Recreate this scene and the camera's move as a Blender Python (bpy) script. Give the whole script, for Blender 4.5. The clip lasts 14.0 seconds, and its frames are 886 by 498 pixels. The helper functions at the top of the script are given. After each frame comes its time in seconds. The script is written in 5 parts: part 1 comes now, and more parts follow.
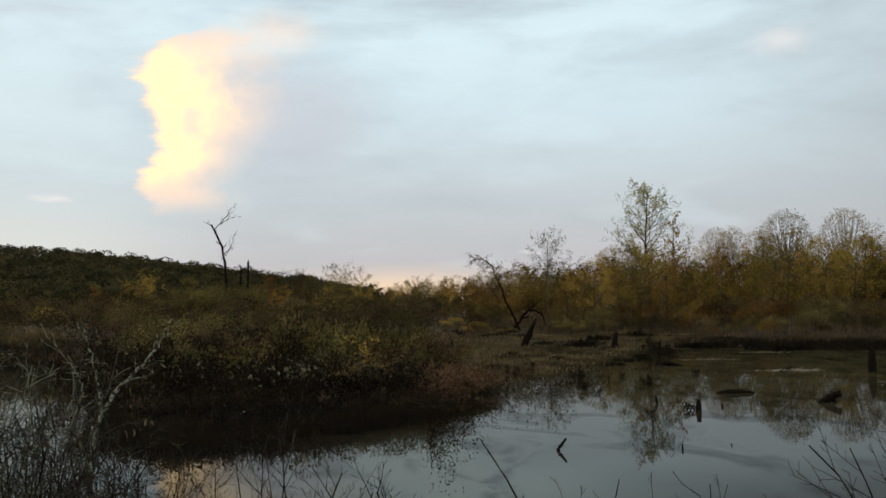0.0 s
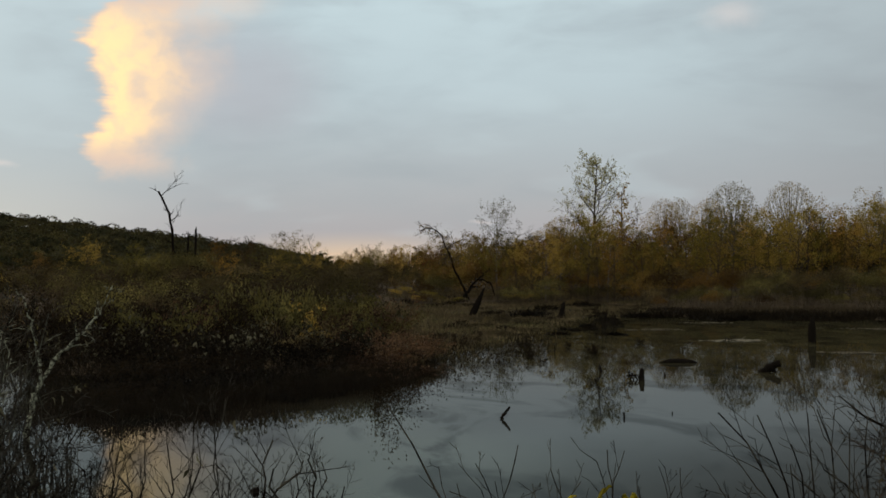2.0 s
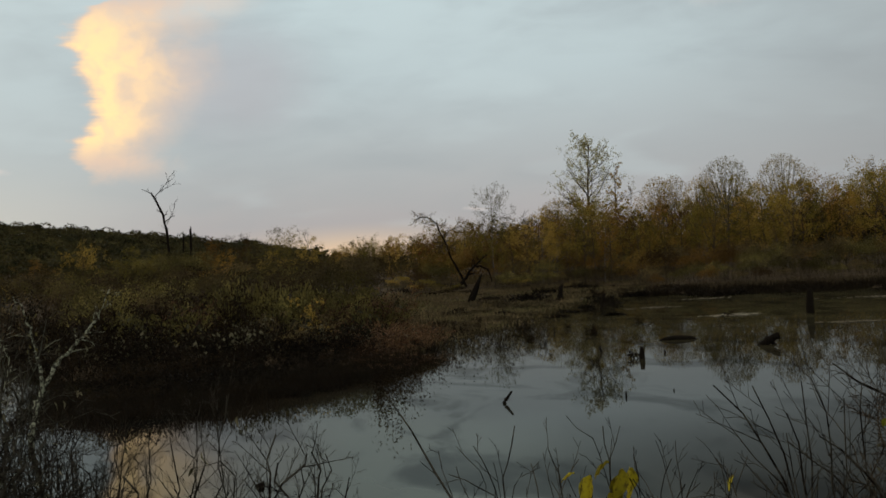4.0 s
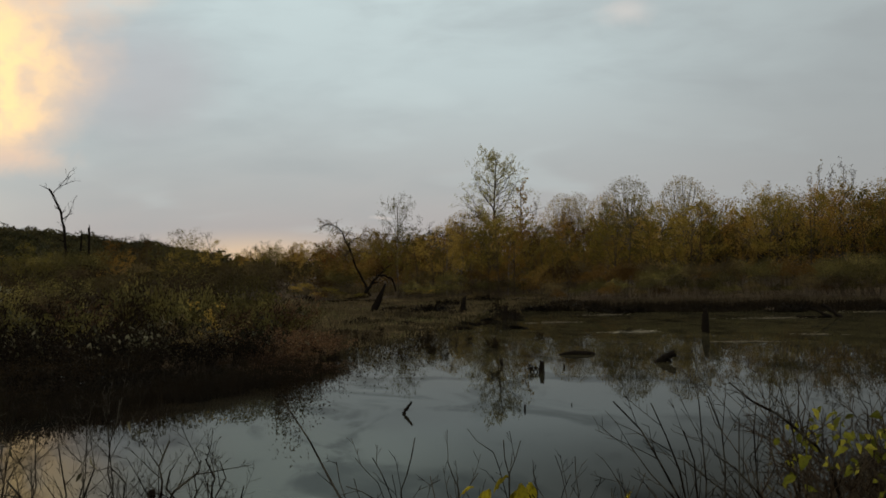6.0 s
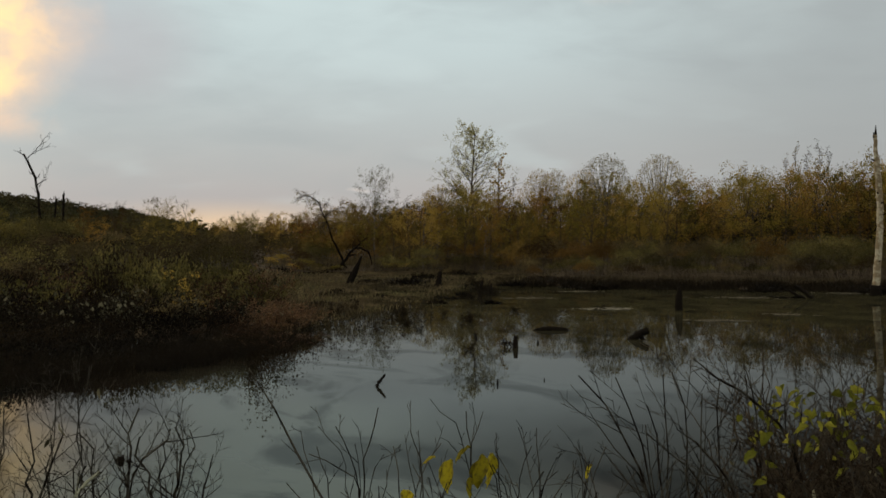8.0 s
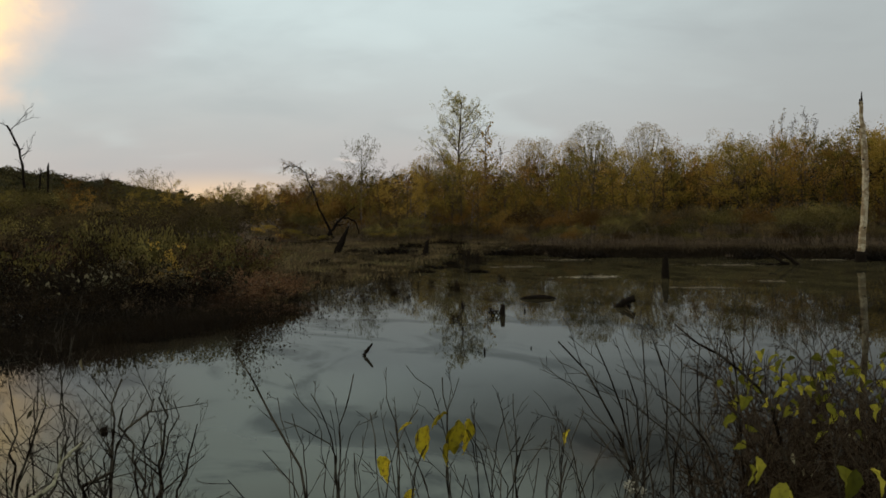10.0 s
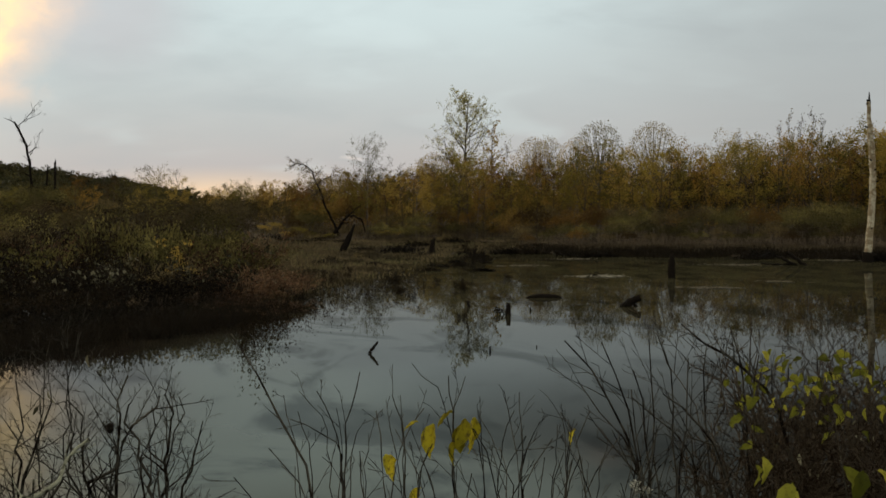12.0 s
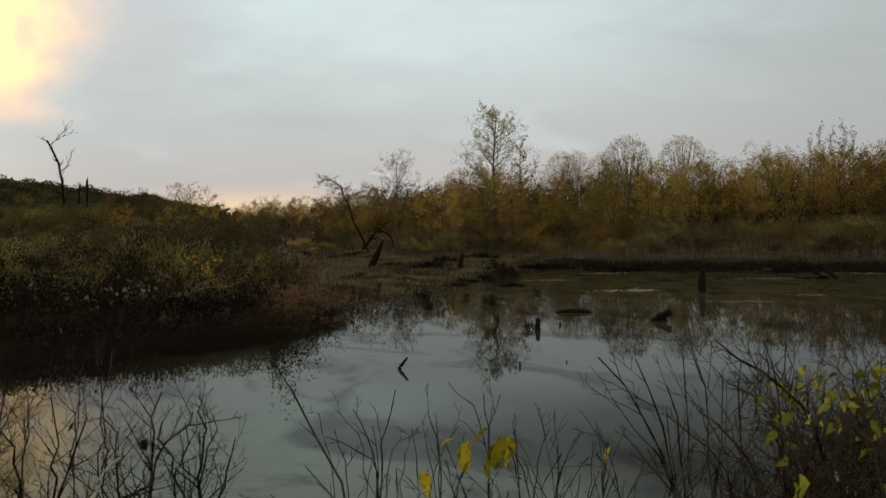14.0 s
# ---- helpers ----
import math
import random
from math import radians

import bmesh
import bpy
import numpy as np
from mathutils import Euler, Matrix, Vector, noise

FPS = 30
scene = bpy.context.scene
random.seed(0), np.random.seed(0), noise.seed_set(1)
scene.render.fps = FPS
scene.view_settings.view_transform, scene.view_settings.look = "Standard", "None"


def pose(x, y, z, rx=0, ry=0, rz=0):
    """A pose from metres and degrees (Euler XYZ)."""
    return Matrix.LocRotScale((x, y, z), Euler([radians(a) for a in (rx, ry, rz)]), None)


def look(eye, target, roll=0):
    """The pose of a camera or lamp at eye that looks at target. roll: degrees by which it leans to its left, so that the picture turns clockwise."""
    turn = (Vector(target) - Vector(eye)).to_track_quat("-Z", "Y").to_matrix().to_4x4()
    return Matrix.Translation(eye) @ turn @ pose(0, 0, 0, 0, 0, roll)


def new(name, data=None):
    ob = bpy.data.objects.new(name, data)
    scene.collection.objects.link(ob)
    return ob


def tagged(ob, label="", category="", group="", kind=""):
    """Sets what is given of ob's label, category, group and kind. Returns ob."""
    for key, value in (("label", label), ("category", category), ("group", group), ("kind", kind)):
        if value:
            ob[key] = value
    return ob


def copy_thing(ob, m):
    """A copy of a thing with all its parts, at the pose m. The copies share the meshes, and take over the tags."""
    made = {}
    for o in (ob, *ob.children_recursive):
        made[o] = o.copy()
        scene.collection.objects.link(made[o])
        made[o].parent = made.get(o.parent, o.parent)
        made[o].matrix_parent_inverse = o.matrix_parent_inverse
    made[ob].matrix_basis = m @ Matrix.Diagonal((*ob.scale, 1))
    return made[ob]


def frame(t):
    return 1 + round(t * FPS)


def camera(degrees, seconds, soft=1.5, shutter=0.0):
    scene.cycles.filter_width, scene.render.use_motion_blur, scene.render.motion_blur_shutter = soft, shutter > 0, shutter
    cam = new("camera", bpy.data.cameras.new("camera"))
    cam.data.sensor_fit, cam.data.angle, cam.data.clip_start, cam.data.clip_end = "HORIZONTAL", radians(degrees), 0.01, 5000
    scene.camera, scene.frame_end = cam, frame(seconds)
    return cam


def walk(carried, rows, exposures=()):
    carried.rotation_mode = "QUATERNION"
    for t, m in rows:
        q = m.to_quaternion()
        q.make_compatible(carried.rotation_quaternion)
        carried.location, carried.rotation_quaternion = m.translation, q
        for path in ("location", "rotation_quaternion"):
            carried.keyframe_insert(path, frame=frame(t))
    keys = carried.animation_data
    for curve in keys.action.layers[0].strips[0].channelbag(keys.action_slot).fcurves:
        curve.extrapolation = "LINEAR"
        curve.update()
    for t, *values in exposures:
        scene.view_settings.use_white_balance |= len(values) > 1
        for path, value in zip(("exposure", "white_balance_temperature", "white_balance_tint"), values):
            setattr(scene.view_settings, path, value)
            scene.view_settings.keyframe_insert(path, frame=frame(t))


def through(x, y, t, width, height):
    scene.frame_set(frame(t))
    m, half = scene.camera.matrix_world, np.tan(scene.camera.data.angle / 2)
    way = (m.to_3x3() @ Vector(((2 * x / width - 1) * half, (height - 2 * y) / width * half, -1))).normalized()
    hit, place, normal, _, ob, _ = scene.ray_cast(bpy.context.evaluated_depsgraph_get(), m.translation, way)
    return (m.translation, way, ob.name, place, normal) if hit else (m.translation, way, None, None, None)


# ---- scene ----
cam = camera(44.00, 14.0, 1.6)
PATH = [
    (0.0, pose(-0.147, -0.019, 3.026, 92.881, 1.207, -7.917)),
    (0.5, pose(-0.098, -0.029, 3.019, 92.304, 2.515, -5.922)),
    (1.0, pose(-0.018, 0.036, 2.985, 91.264, 5.117, -6.938)),
    (1.5, pose(-0.048, -0.050, 3.024, 91.062, 4.024, -8.057)),
    (2.0, pose(-0.051, -0.020, 3.018, 91.227, 0.784, -10.517)),
    (4.5, pose(-0.032, -0.046, 3.012, 90.200, 4.886, -11.839)),
    (5.0, pose(-0.022, -0.027, 3.010, 89.815, 4.306, -14.686)),
    (5.5, pose(-0.038, -0.046, 3.014, 90.432, 3.159, -15.865)),
    (6.0, pose(-0.037, -0.012, 3.012, 90.900, 1.485, -15.674)),
    (6.5, pose(-0.035, -0.037, 3.011, 90.880, 1.788, -16.125)),
    (7.0, pose(-0.034, -0.025, 3.009, 90.455, 0.900, -16.047)),
    (7.5, pose(-0.027, -0.024, 3.009, 89.855, 1.113, -16.441)),
    (8.0, pose(-0.020, -0.026, 3.007, 89.522, 0.361, -16.885)),
    (8.5, pose(-0.006, -0.022, 3.005, 89.110, 1.236, -17.242)),
    (9.0, pose(0.002, -0.014, 2.999, 88.398, 0.754, -17.608)),
    (11.5, pose(0.011, -0.014, 2.998, 87.781, 0.732, -17.372)),
    (12.0, pose(0.008, -0.011, 2.998, 87.840, 0.450, -17.227)),
    (12.5, pose(0.015, 0.005, 2.998, 87.886, 0.398, -17.127)),
    (13.0, pose(0.015, 0.001, 2.998, 87.840, 0.472, -17.023)),
    (13.5, pose(0.005, -0.015, 3.002, 88.128, 0.349, -16.872)),
    (14.0, pose(-0.006, -0.017, 3.004, 88.645, 0.799, -15.746)),
]
EXPOSURES = [(0.0, 0.02, 6250, 10), (0.5, -0.12, 6250, 10), (1.0, -0.32, 6250, 10), (1.5, -0.35, 6250, 10), (2.0, -0.35, 6300, 10),
             (5.0, -0.39, 6540, 10), (9.0, -0.18, 6650, 9), (12.5, -0.06, 6640, 9), (14.0, -0.05, 6660, 9)]
SKY, SUN = 1.06, 1.0
walk(cam, PATH, EXPOSURES)

# ---- light ----
SUN_AZ, SUN_EL = -38.0, 7.0          # degrees: from +y to +x, above the horizon
world = bpy.data.worlds.new("dusk_sky")
scene.world = world
world.use_nodes = True


class Nodes:
    """Short hand for node trees."""

    def __init__(self, tree):
        self.t = tree
        tree.nodes.clear()

    def add(self, kind):
        return self.t.nodes.new(kind)

    def link(self, a, b):
        self.t.links.new(a, b)

    def put(self, v, socket):
        if isinstance(v, (int, float, tuple)):
            socket.default_value = v
        else:
            self.t.links.new(v, socket)

    def math(self, op, a, b=0.0, c=0.0, clamp=False):
        n = self.add("ShaderNodeMath")
        n.operation, n.use_clamp = op, clamp
        for v, s in zip((a, b, c), n.inputs):
            self.put(v, s)
        return n.outputs[0]

    def step(self, v, a, b, lo=0.0, hi=1.0):
        n = self.add("ShaderNodeMapRange")
        n.interpolation_type = "SMOOTHSTEP"
        for w, s in zip((v, a, b, lo, hi), n.inputs):
            self.put(w, s)
        return n.outputs[0]

    def mix(self, f, a, b):
        n = self.add("ShaderNodeMix")
        n.data_type = "RGBA"
        for v, s in zip((f, a, b), (n.inputs[0], n.inputs[6], n.inputs[7])):
            self.put(v if not isinstance(v, tuple) or len(v) == 4 else (*v, 1.0), s)
        return n.outputs[2]

    def noise(self, vector, scale, detail=3.0, rough=0.55, warp=0.0):
        n = self.add("ShaderNodeTexNoise")
        if vector is not None:
            self.link(vector, n.inputs["Vector"])
        n.inputs["Scale"].default_value, n.inputs["Detail"].default_value = scale, detail
        n.inputs["Roughness"].default_value, n.inputs["Distortion"].default_value = rough, warp
        return n.outputs[0]

    def ramp(self, f, stops):
        n = self.add("ShaderNodeValToRGB")
        e = n.color_ramp.elements
        while len(e) < len(stops):
            e.new(0.5)
        for el, (p, c) in zip(e, stops):
            el.position, el.color = p, (*c, 1.0)
        self.link(f, n.inputs[0])
        return n.outputs[0]


def build_sky():
    n = Nodes(world.node_tree)
    co = n.add("ShaderNodeTexCoord").outputs["Generated"]
    xyz = n.add("ShaderNodeSeparateXYZ")
    n.link(co, xyz.inputs[0])
    x, y, z = xyz.outputs
    flat = n.math("SQRT", n.math("ADD", n.math("MULTIPLY", x, x), n.math("MULTIPLY", y, y)))
    slope = n.math("DIVIDE", z, n.math("MAXIMUM", flat, 0.02))
    az = n.math("MULTIPLY", n.math("ARCTAN2", x, y), 57.2958)
    # cloud sheet, streaked along the horizon
    sheet = n.add("ShaderNodeCombineXYZ")
    n.link(n.math("MULTIPLY", az, 0.05), sheet.inputs[0])
    n.link(n.math("MULTIPLY", n.math("MINIMUM", slope, 3.0), 9.0), sheet.inputs[1])
    big = n.noise(sheet.outputs[0], 1.1, 4.0, 0.5, 0.6)
    fine = n.noise(sheet.outputs[0], 3.7, 5.0, 0.55, 0.4)
    base = n.ramp(n.math("MULTIPLY", slope, 2.5, clamp=True), [
        (0.0, (0.54, 0.505, 0.485)), (0.10, (0.50, 0.494, 0.502)), (0.24, (0.515, 0.562, 0.582)),
        (0.42, (0.605, 0.71, 0.735)), (0.62, (0.67, 0.80, 0.82)), (1.0, (0.58, 0.70, 0.74))])
    veil = n.step(n.math("ADD", n.math("MULTIPLY", big, 0.7), n.math("MULTIPLY", fine, 0.3)), 0.40, 0.66)
    col = n.mix(n.math("MULTIPLY", veil, n.step(slope, 0.20, 0.32, 0.55, 0.95)), base, (0.42, 0.475, 0.505))
    pale = n.step(n.noise(sheet.outputs[0], 2.2, 3.0, 0.5, 0.3), 0.52, 0.72)
    col = n.mix(n.math("MULTIPLY", pale, 0.30), col, (0.69, 0.81, 0.83))
    col = n.mix(n.math("MULTIPLY", n.step(az, 18.0, 38.0), n.step(slope, 0.75, 0.06, 0.0, 0.66)), col, (0.365, 0.390, 0.404))
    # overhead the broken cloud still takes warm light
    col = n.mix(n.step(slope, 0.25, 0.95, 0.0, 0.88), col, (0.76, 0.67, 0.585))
    # clearer, creamy sky towards the sunset
    west = n.step(n.math("ABSOLUTE", n.math("ADD", az, 15.0)), 15.0, 3.0)
    col = n.mix(n.math("MULTIPLY", west, 0.35), col, (0.66, 0.74, 0.74))
    cream = n.math("MULTIPLY", n.step(slope, 0.12, 0.03), n.step(az, -2.0, -14.0))
    col = n.mix(n.math("MULTIPLY", cream, 0.45), col, (0.80, 0.78, 0.66))
    low = n.math("MULTIPLY", n.step(slope, 0.042, 0.006), n.step(n.math("ABSOLUTE", n.math("SUBTRACT", az, 5.5)), 8.0, 0.0))
    col = n.mix(n.math("MULTIPLY", low, 0.95), col, (1.0, 0.72, 0.45))
    # the one cloud that still catches the sun: a ragged, sharp western rim that fades out to the east
    wob = n.add("ShaderNodeCombineXYZ")
    n.link(n.math("MULTIPLY", az, 0.30), wob.inputs[0])
    n.link(n.math("MULTIPLY", slope, 20.0), wob.inputs[1])
    rag = n.math("SUBTRACT", n.noise(wob.outputs[0], 2.2, 3.0, 0.55, 0.3), 0.5)
    rag2 = n.math("SUBTRACT", n.noise(wob.outputs[0], 2.0, 3.0, 0.55, 0.6), 0.5)
    comb = n.add("ShaderNodeCombineXYZ")
    n.link(n.math("MULTIPLY", az, 0.10), comb.inputs[0])
    n.link(n.math("MULTIPLY", slope, 62.0), comb.inputs[1])
    finger = n.math("SUBTRACT", n.noise(comb.outputs[0], 1.6, 3.0, 0.6, 0.2), 0.5)
    ca, cs = n.math("MULTIPLY_ADD", rag, 1.3, az), n.math("MULTIPLY_ADD", rag2, 0.016, slope)

    def along(stops, lo, span):
        """A number that changes with the height in the sky."""
        u = n.math("DIVIDE", n.math("SUBTRACT", cs, 0.09), 0.17, clamp=True)
        grey = n.ramp(u, [((q - 0.09) / 0.17, ((v - lo) / span,) * 3) for q, v in stops])
        return n.math("MULTIPLY_ADD", grey, span, lo)

    def lobe(a0, s0, ra, rs, hard=0.45):
        u = n.math("DIVIDE", n.math("SUBTRACT", ca, a0), ra)
        v = n.math("DIVIDE", n.math("SUBTRACT", cs, s0), rs)
        d = n.math("SQRT", n.math("ADD", n.math("MULTIPLY", u, u), n.math("MULTIPLY", v, v)))
        return n.step(d, 1.3, hard)

    rim = along(((0.096, -6.9), (0.110, -7.9), (0.123, -7.6), (0.133, -6.9), (0.144, -6.6), (0.160, -6.95), (0.186, -7.2), (0.200, -7.4),
                 (0.213, -8.1), (0.226, -7.5), (0.240, -6.6), (0.256, -3.6)), -9.0, 9.0)
    wide = along(((0.096, 3.2), (0.126, 3.8), (0.144, 3.7), (0.169, 5.1), (0.190, 5.2), (0.215, 5.2), (0.238, 5.0), (0.256, 4.0)), 0.0, 8.0)
    deep = n.math("SUBTRACT", n.math("MULTIPLY_ADD", finger, 1.5, ca), rim)
    fade = n.math("DIVIDE", n.math("SUBTRACT", n.math("MULTIPLY_ADD", rag2, 1.6, ca), rim), wide)
    shade = lobe(0.3, 0.172, 4.6, 0.058, 0.2)
    col = n.mix(n.math("MULTIPLY", shade, 0.65), col, (0.53, 0.525, 0.56))
    grain = n.noise(wob.outputs[0], 3.1, 5.0, 0.55, 0.4)
    body = n.math("MULTIPLY", n.step(cs, 0.080, 0.104), n.step(cs, 0.264, 0.240))
    west_rim = n.step(deep, -0.25, 0.55)
    pink = n.math("MULTIPLY", n.math("MULTIPLY", west_rim, body), n.step(fade, 1.55, 0.50))
    core = n.math("MULTIPLY", n.step(cs, 0.100, 0.130), n.step(cs, 0.248, 0.212))
    gold = n.math("MULTIPLY", n.math("MULTIPLY", n.step(deep, 0.0, 0.9), core), n.step(fade, 1.05, 0.25))
    hollow = n.math("MULTIPLY_ADD", lobe(-4.9, 0.168, 0.75, 0.016, 0.1), -0.6, 1.0)
    gold = n.math("MULTIPLY", gold, hollow)
    plume = n.math("MULTIPLY", n.math("MAXIMUM", lobe(-0.6, 0.250, 2.6, 0.024, 0.0), lobe(-2.2, 0.230, 2.4, 0.030, 0.0)), 0.6)
    pink = n.math("MAXIMUM", pink, plume)
    col = n.mix(n.math("MULTIPLY", pink, n.step(grain, 0.25, 0.6, 0.66, 0.88)), col, (0.98, 0.72, 0.55))
    col = n.mix(n.math("MULTIPLY", gold, n.step(grain, 0.30, 0.62, 0.62, 1.0)), col, (1.50, 1.04, 0.52))
    for a0, s0, ra, rs in ((-11.6, 0.098, 1.0, 0.004), (-10.6, 0.045, 0.5, 0.0025), (25.5, 0.225, 1.6, 0.014), (12.6, 0.045, 0.7, 0.002)):
        col = n.mix(n.math("MULTIPLY", lobe(a0, s0, ra, rs, 0.0), 0.45), col, (0.92, 0.82, 0.76))
    sky = n.add("ShaderNodeTexSky")
    sky.sky_type, sky.sun_disc = "NISHITA", False
    sky.sun_elevation, sky.sun_rotation = radians(-1.0), radians(SUN_AZ)
    clear = n.add("ShaderNodeBackground")
    n.link(sky.outputs[0], clear.inputs[0])
    clear.inputs[1].default_value = 0.05
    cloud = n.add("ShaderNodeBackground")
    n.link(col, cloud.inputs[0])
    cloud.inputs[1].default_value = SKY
    both = n.add("ShaderNodeAddShader")
    n.link(clear.outputs[0], both.inputs[0]), n.link(cloud.outputs[0], both.inputs[1])
    out = n.add("ShaderNodeOutputWorld")
    n.link(both.outputs[0], out.inputs[0])


build_sky()
lamp = bpy.data.lights.new("sun", "SUN")
lamp.energy, lamp.angle, lamp.color = SUN, radians(14), (1.0, 0.78, 0.52)
sun_ob = new("sun", lamp)
sun_ob.matrix_world = look(
    (math.sin(radians(SUN_AZ)) * 50, math.cos(radians(SUN_AZ)) * 50, math.tan(radians(SUN_EL)) * 50), (0, 0, 0))


# ---- materials ----
def material(name):
    m = bpy.data.materials.new(name)
    m.use_nodes = True
    return m, Nodes(m.node_tree)


def finish(n, shader):
    out = n.add("ShaderNodeOutputMaterial")
    n.link(shader, out.inputs[0])


def leaf_material(name, colours, dry=0.25, through=0.35, mixed=0.45, patch=0.0, low=0.5, high=1.4, spots=35.0, shine=0.05):
    """Leaves: one colour a leaf out of a ramp, another shift a plant, light shining through."""
    m, n = material(name)
    isle = n.add("ShaderNodeNewGeometry").outputs["Random Per Island"]
    plant = n.add("ShaderNodeObjectInfo").outputs["Random"]
    pick = n.math("ADD", n.math("MULTIPLY", isle, mixed), n.math("MULTIPLY", plant, 1.0 - mixed))
    co = n.add("ShaderNodeTexCoord").outputs["Object"]
    if patch:                                        # whole crowns turn together
        crown = n.step(n.noise(co, patch, 2.0), 0.33, 0.67)
        pick = n.math("ADD", n.math("MULTIPLY", isle, 0.25), n.math("MULTIPLY", crown, 0.75))
    k = len(colours) - 1
    col = n.ramp(pick, [(i / k, c) for i, c in enumerate(colours)])
    spot = n.step(n.noise(co, spots, 3.0), 0.45, 0.75)
    col = n.mix(n.math("MULTIPLY", spot, dry), col, (0.07, 0.045, 0.022))
    value = n.math("MULTIPLY_ADD", plant, high - low, low)
    if patch:                                        # lit heads and shaded gaps of the clumps, put into the colour by noise
        value = n.math("MULTIPLY", value, n.step(n.noise(co, patch * 2.6, 3.0, 0.6), 0.34, 0.66, 0.45, 1.45))
    hsv = n.add("ShaderNodeHueSaturation")
    n.link(col, hsv.inputs["Color"])
    n.link(value, hsv.inputs["Value"])
    b = n.add("ShaderNodeBsdfPrincipled")
    n.link(hsv.outputs[0], b.inputs["Base Color"])
    b.inputs["Roughness"].default_value = 0.6
    b.inputs["Specular IOR Level"].default_value = shine
    tr = n.add("ShaderNodeBsdfTranslucent")
    n.link(hsv.outputs[0], tr.inputs[0])
    mix = n.add("ShaderNodeMixShader")
    mix.inputs[0].default_value = through
    n.link(b.outputs[0], mix.inputs[1]), n.link(tr.outputs[0], mix.inputs[2])
    finish(n, mix.outputs[0])
    return m


def bark_material(name, dark, light, patch=None, scale=6.0, stretch=0.25):
    """Bark: grain along the stem, blotches, and pale lichen or bare wood where patch is given."""
    m, n = material(name)
    co = n.add("ShaderNodeTexCoord").outputs["Object"]
    mp = n.add("ShaderNodeMapping")
    mp.inputs["Scale"].default_value = (1, 1, stretch)
    n.link(co, mp.inputs[0])
    grain = n.noise(mp.outputs[0], scale * 6, 5.0, 0.65)
    blot = n.noise(co, scale, 3.0)
    col = n.mix(n.step(grain, 0.3, 0.7), dark, light)
    plant = n.add("ShaderNodeObjectInfo").outputs["Random"]
    if patch:
        col = n.mix(n.step(n.math("MULTIPLY_ADD", plant, 0.1, blot), 0.46, 0.60), col, patch)
    b = n.add("ShaderNodeBsdfPrincipled")
    n.link(col, b.inputs["Base Color"])
    b.inputs["Roughness"].default_value = 0.85
    b.inputs["Specular IOR Level"].default_value = 0.03
    bump = n.add("ShaderNodeBump")
    bump.inputs["Strength"].default_value, bump.inputs["Distance"].default_value = 0.6, 0.02
    n.link(grain, bump.inputs["Height"])
    n.link(bump.outputs[0], b.inputs["Normal"])
    finish(n, b.outputs[0])
    return m


def soil_material():
    m, n = material("marsh_soil")
    co = n.add("ShaderNodeTexCoord").outputs["Object"]
    a, b_ = n.noise(co, 0.35, 5.0), n.noise(co, 6.0, 6.0, 0.65)
    col = n.ramp(a, [(0.3, (0.034, 0.025, 0.014)), (0.5, (0.080, 0.058, 0.030)), (0.7, (0.130, 0.096, 0.048))])
    col = n.mix(n.step(b_, 0.35, 0.75), col, (0.016, 0.012, 0.008))
    b = n.add("ShaderNodeBsdfPrincipled")
    n.link(col, b.inputs["Base Color"])
    b.inputs["Roughness"].default_value = 0.9
    b.inputs["Specular IOR Level"].default_value = 0.08
    bump = n.add("ShaderNodeBump")
    bump.inputs["Strength"].default_value, bump.inputs["Distance"].default_value = 0.8, 0.1
    n.link(b_, bump.inputs["Height"]), n.link(bump.outputs[0], b.inputs["Normal"])
    finish(n, b.outputs[0])
    return m


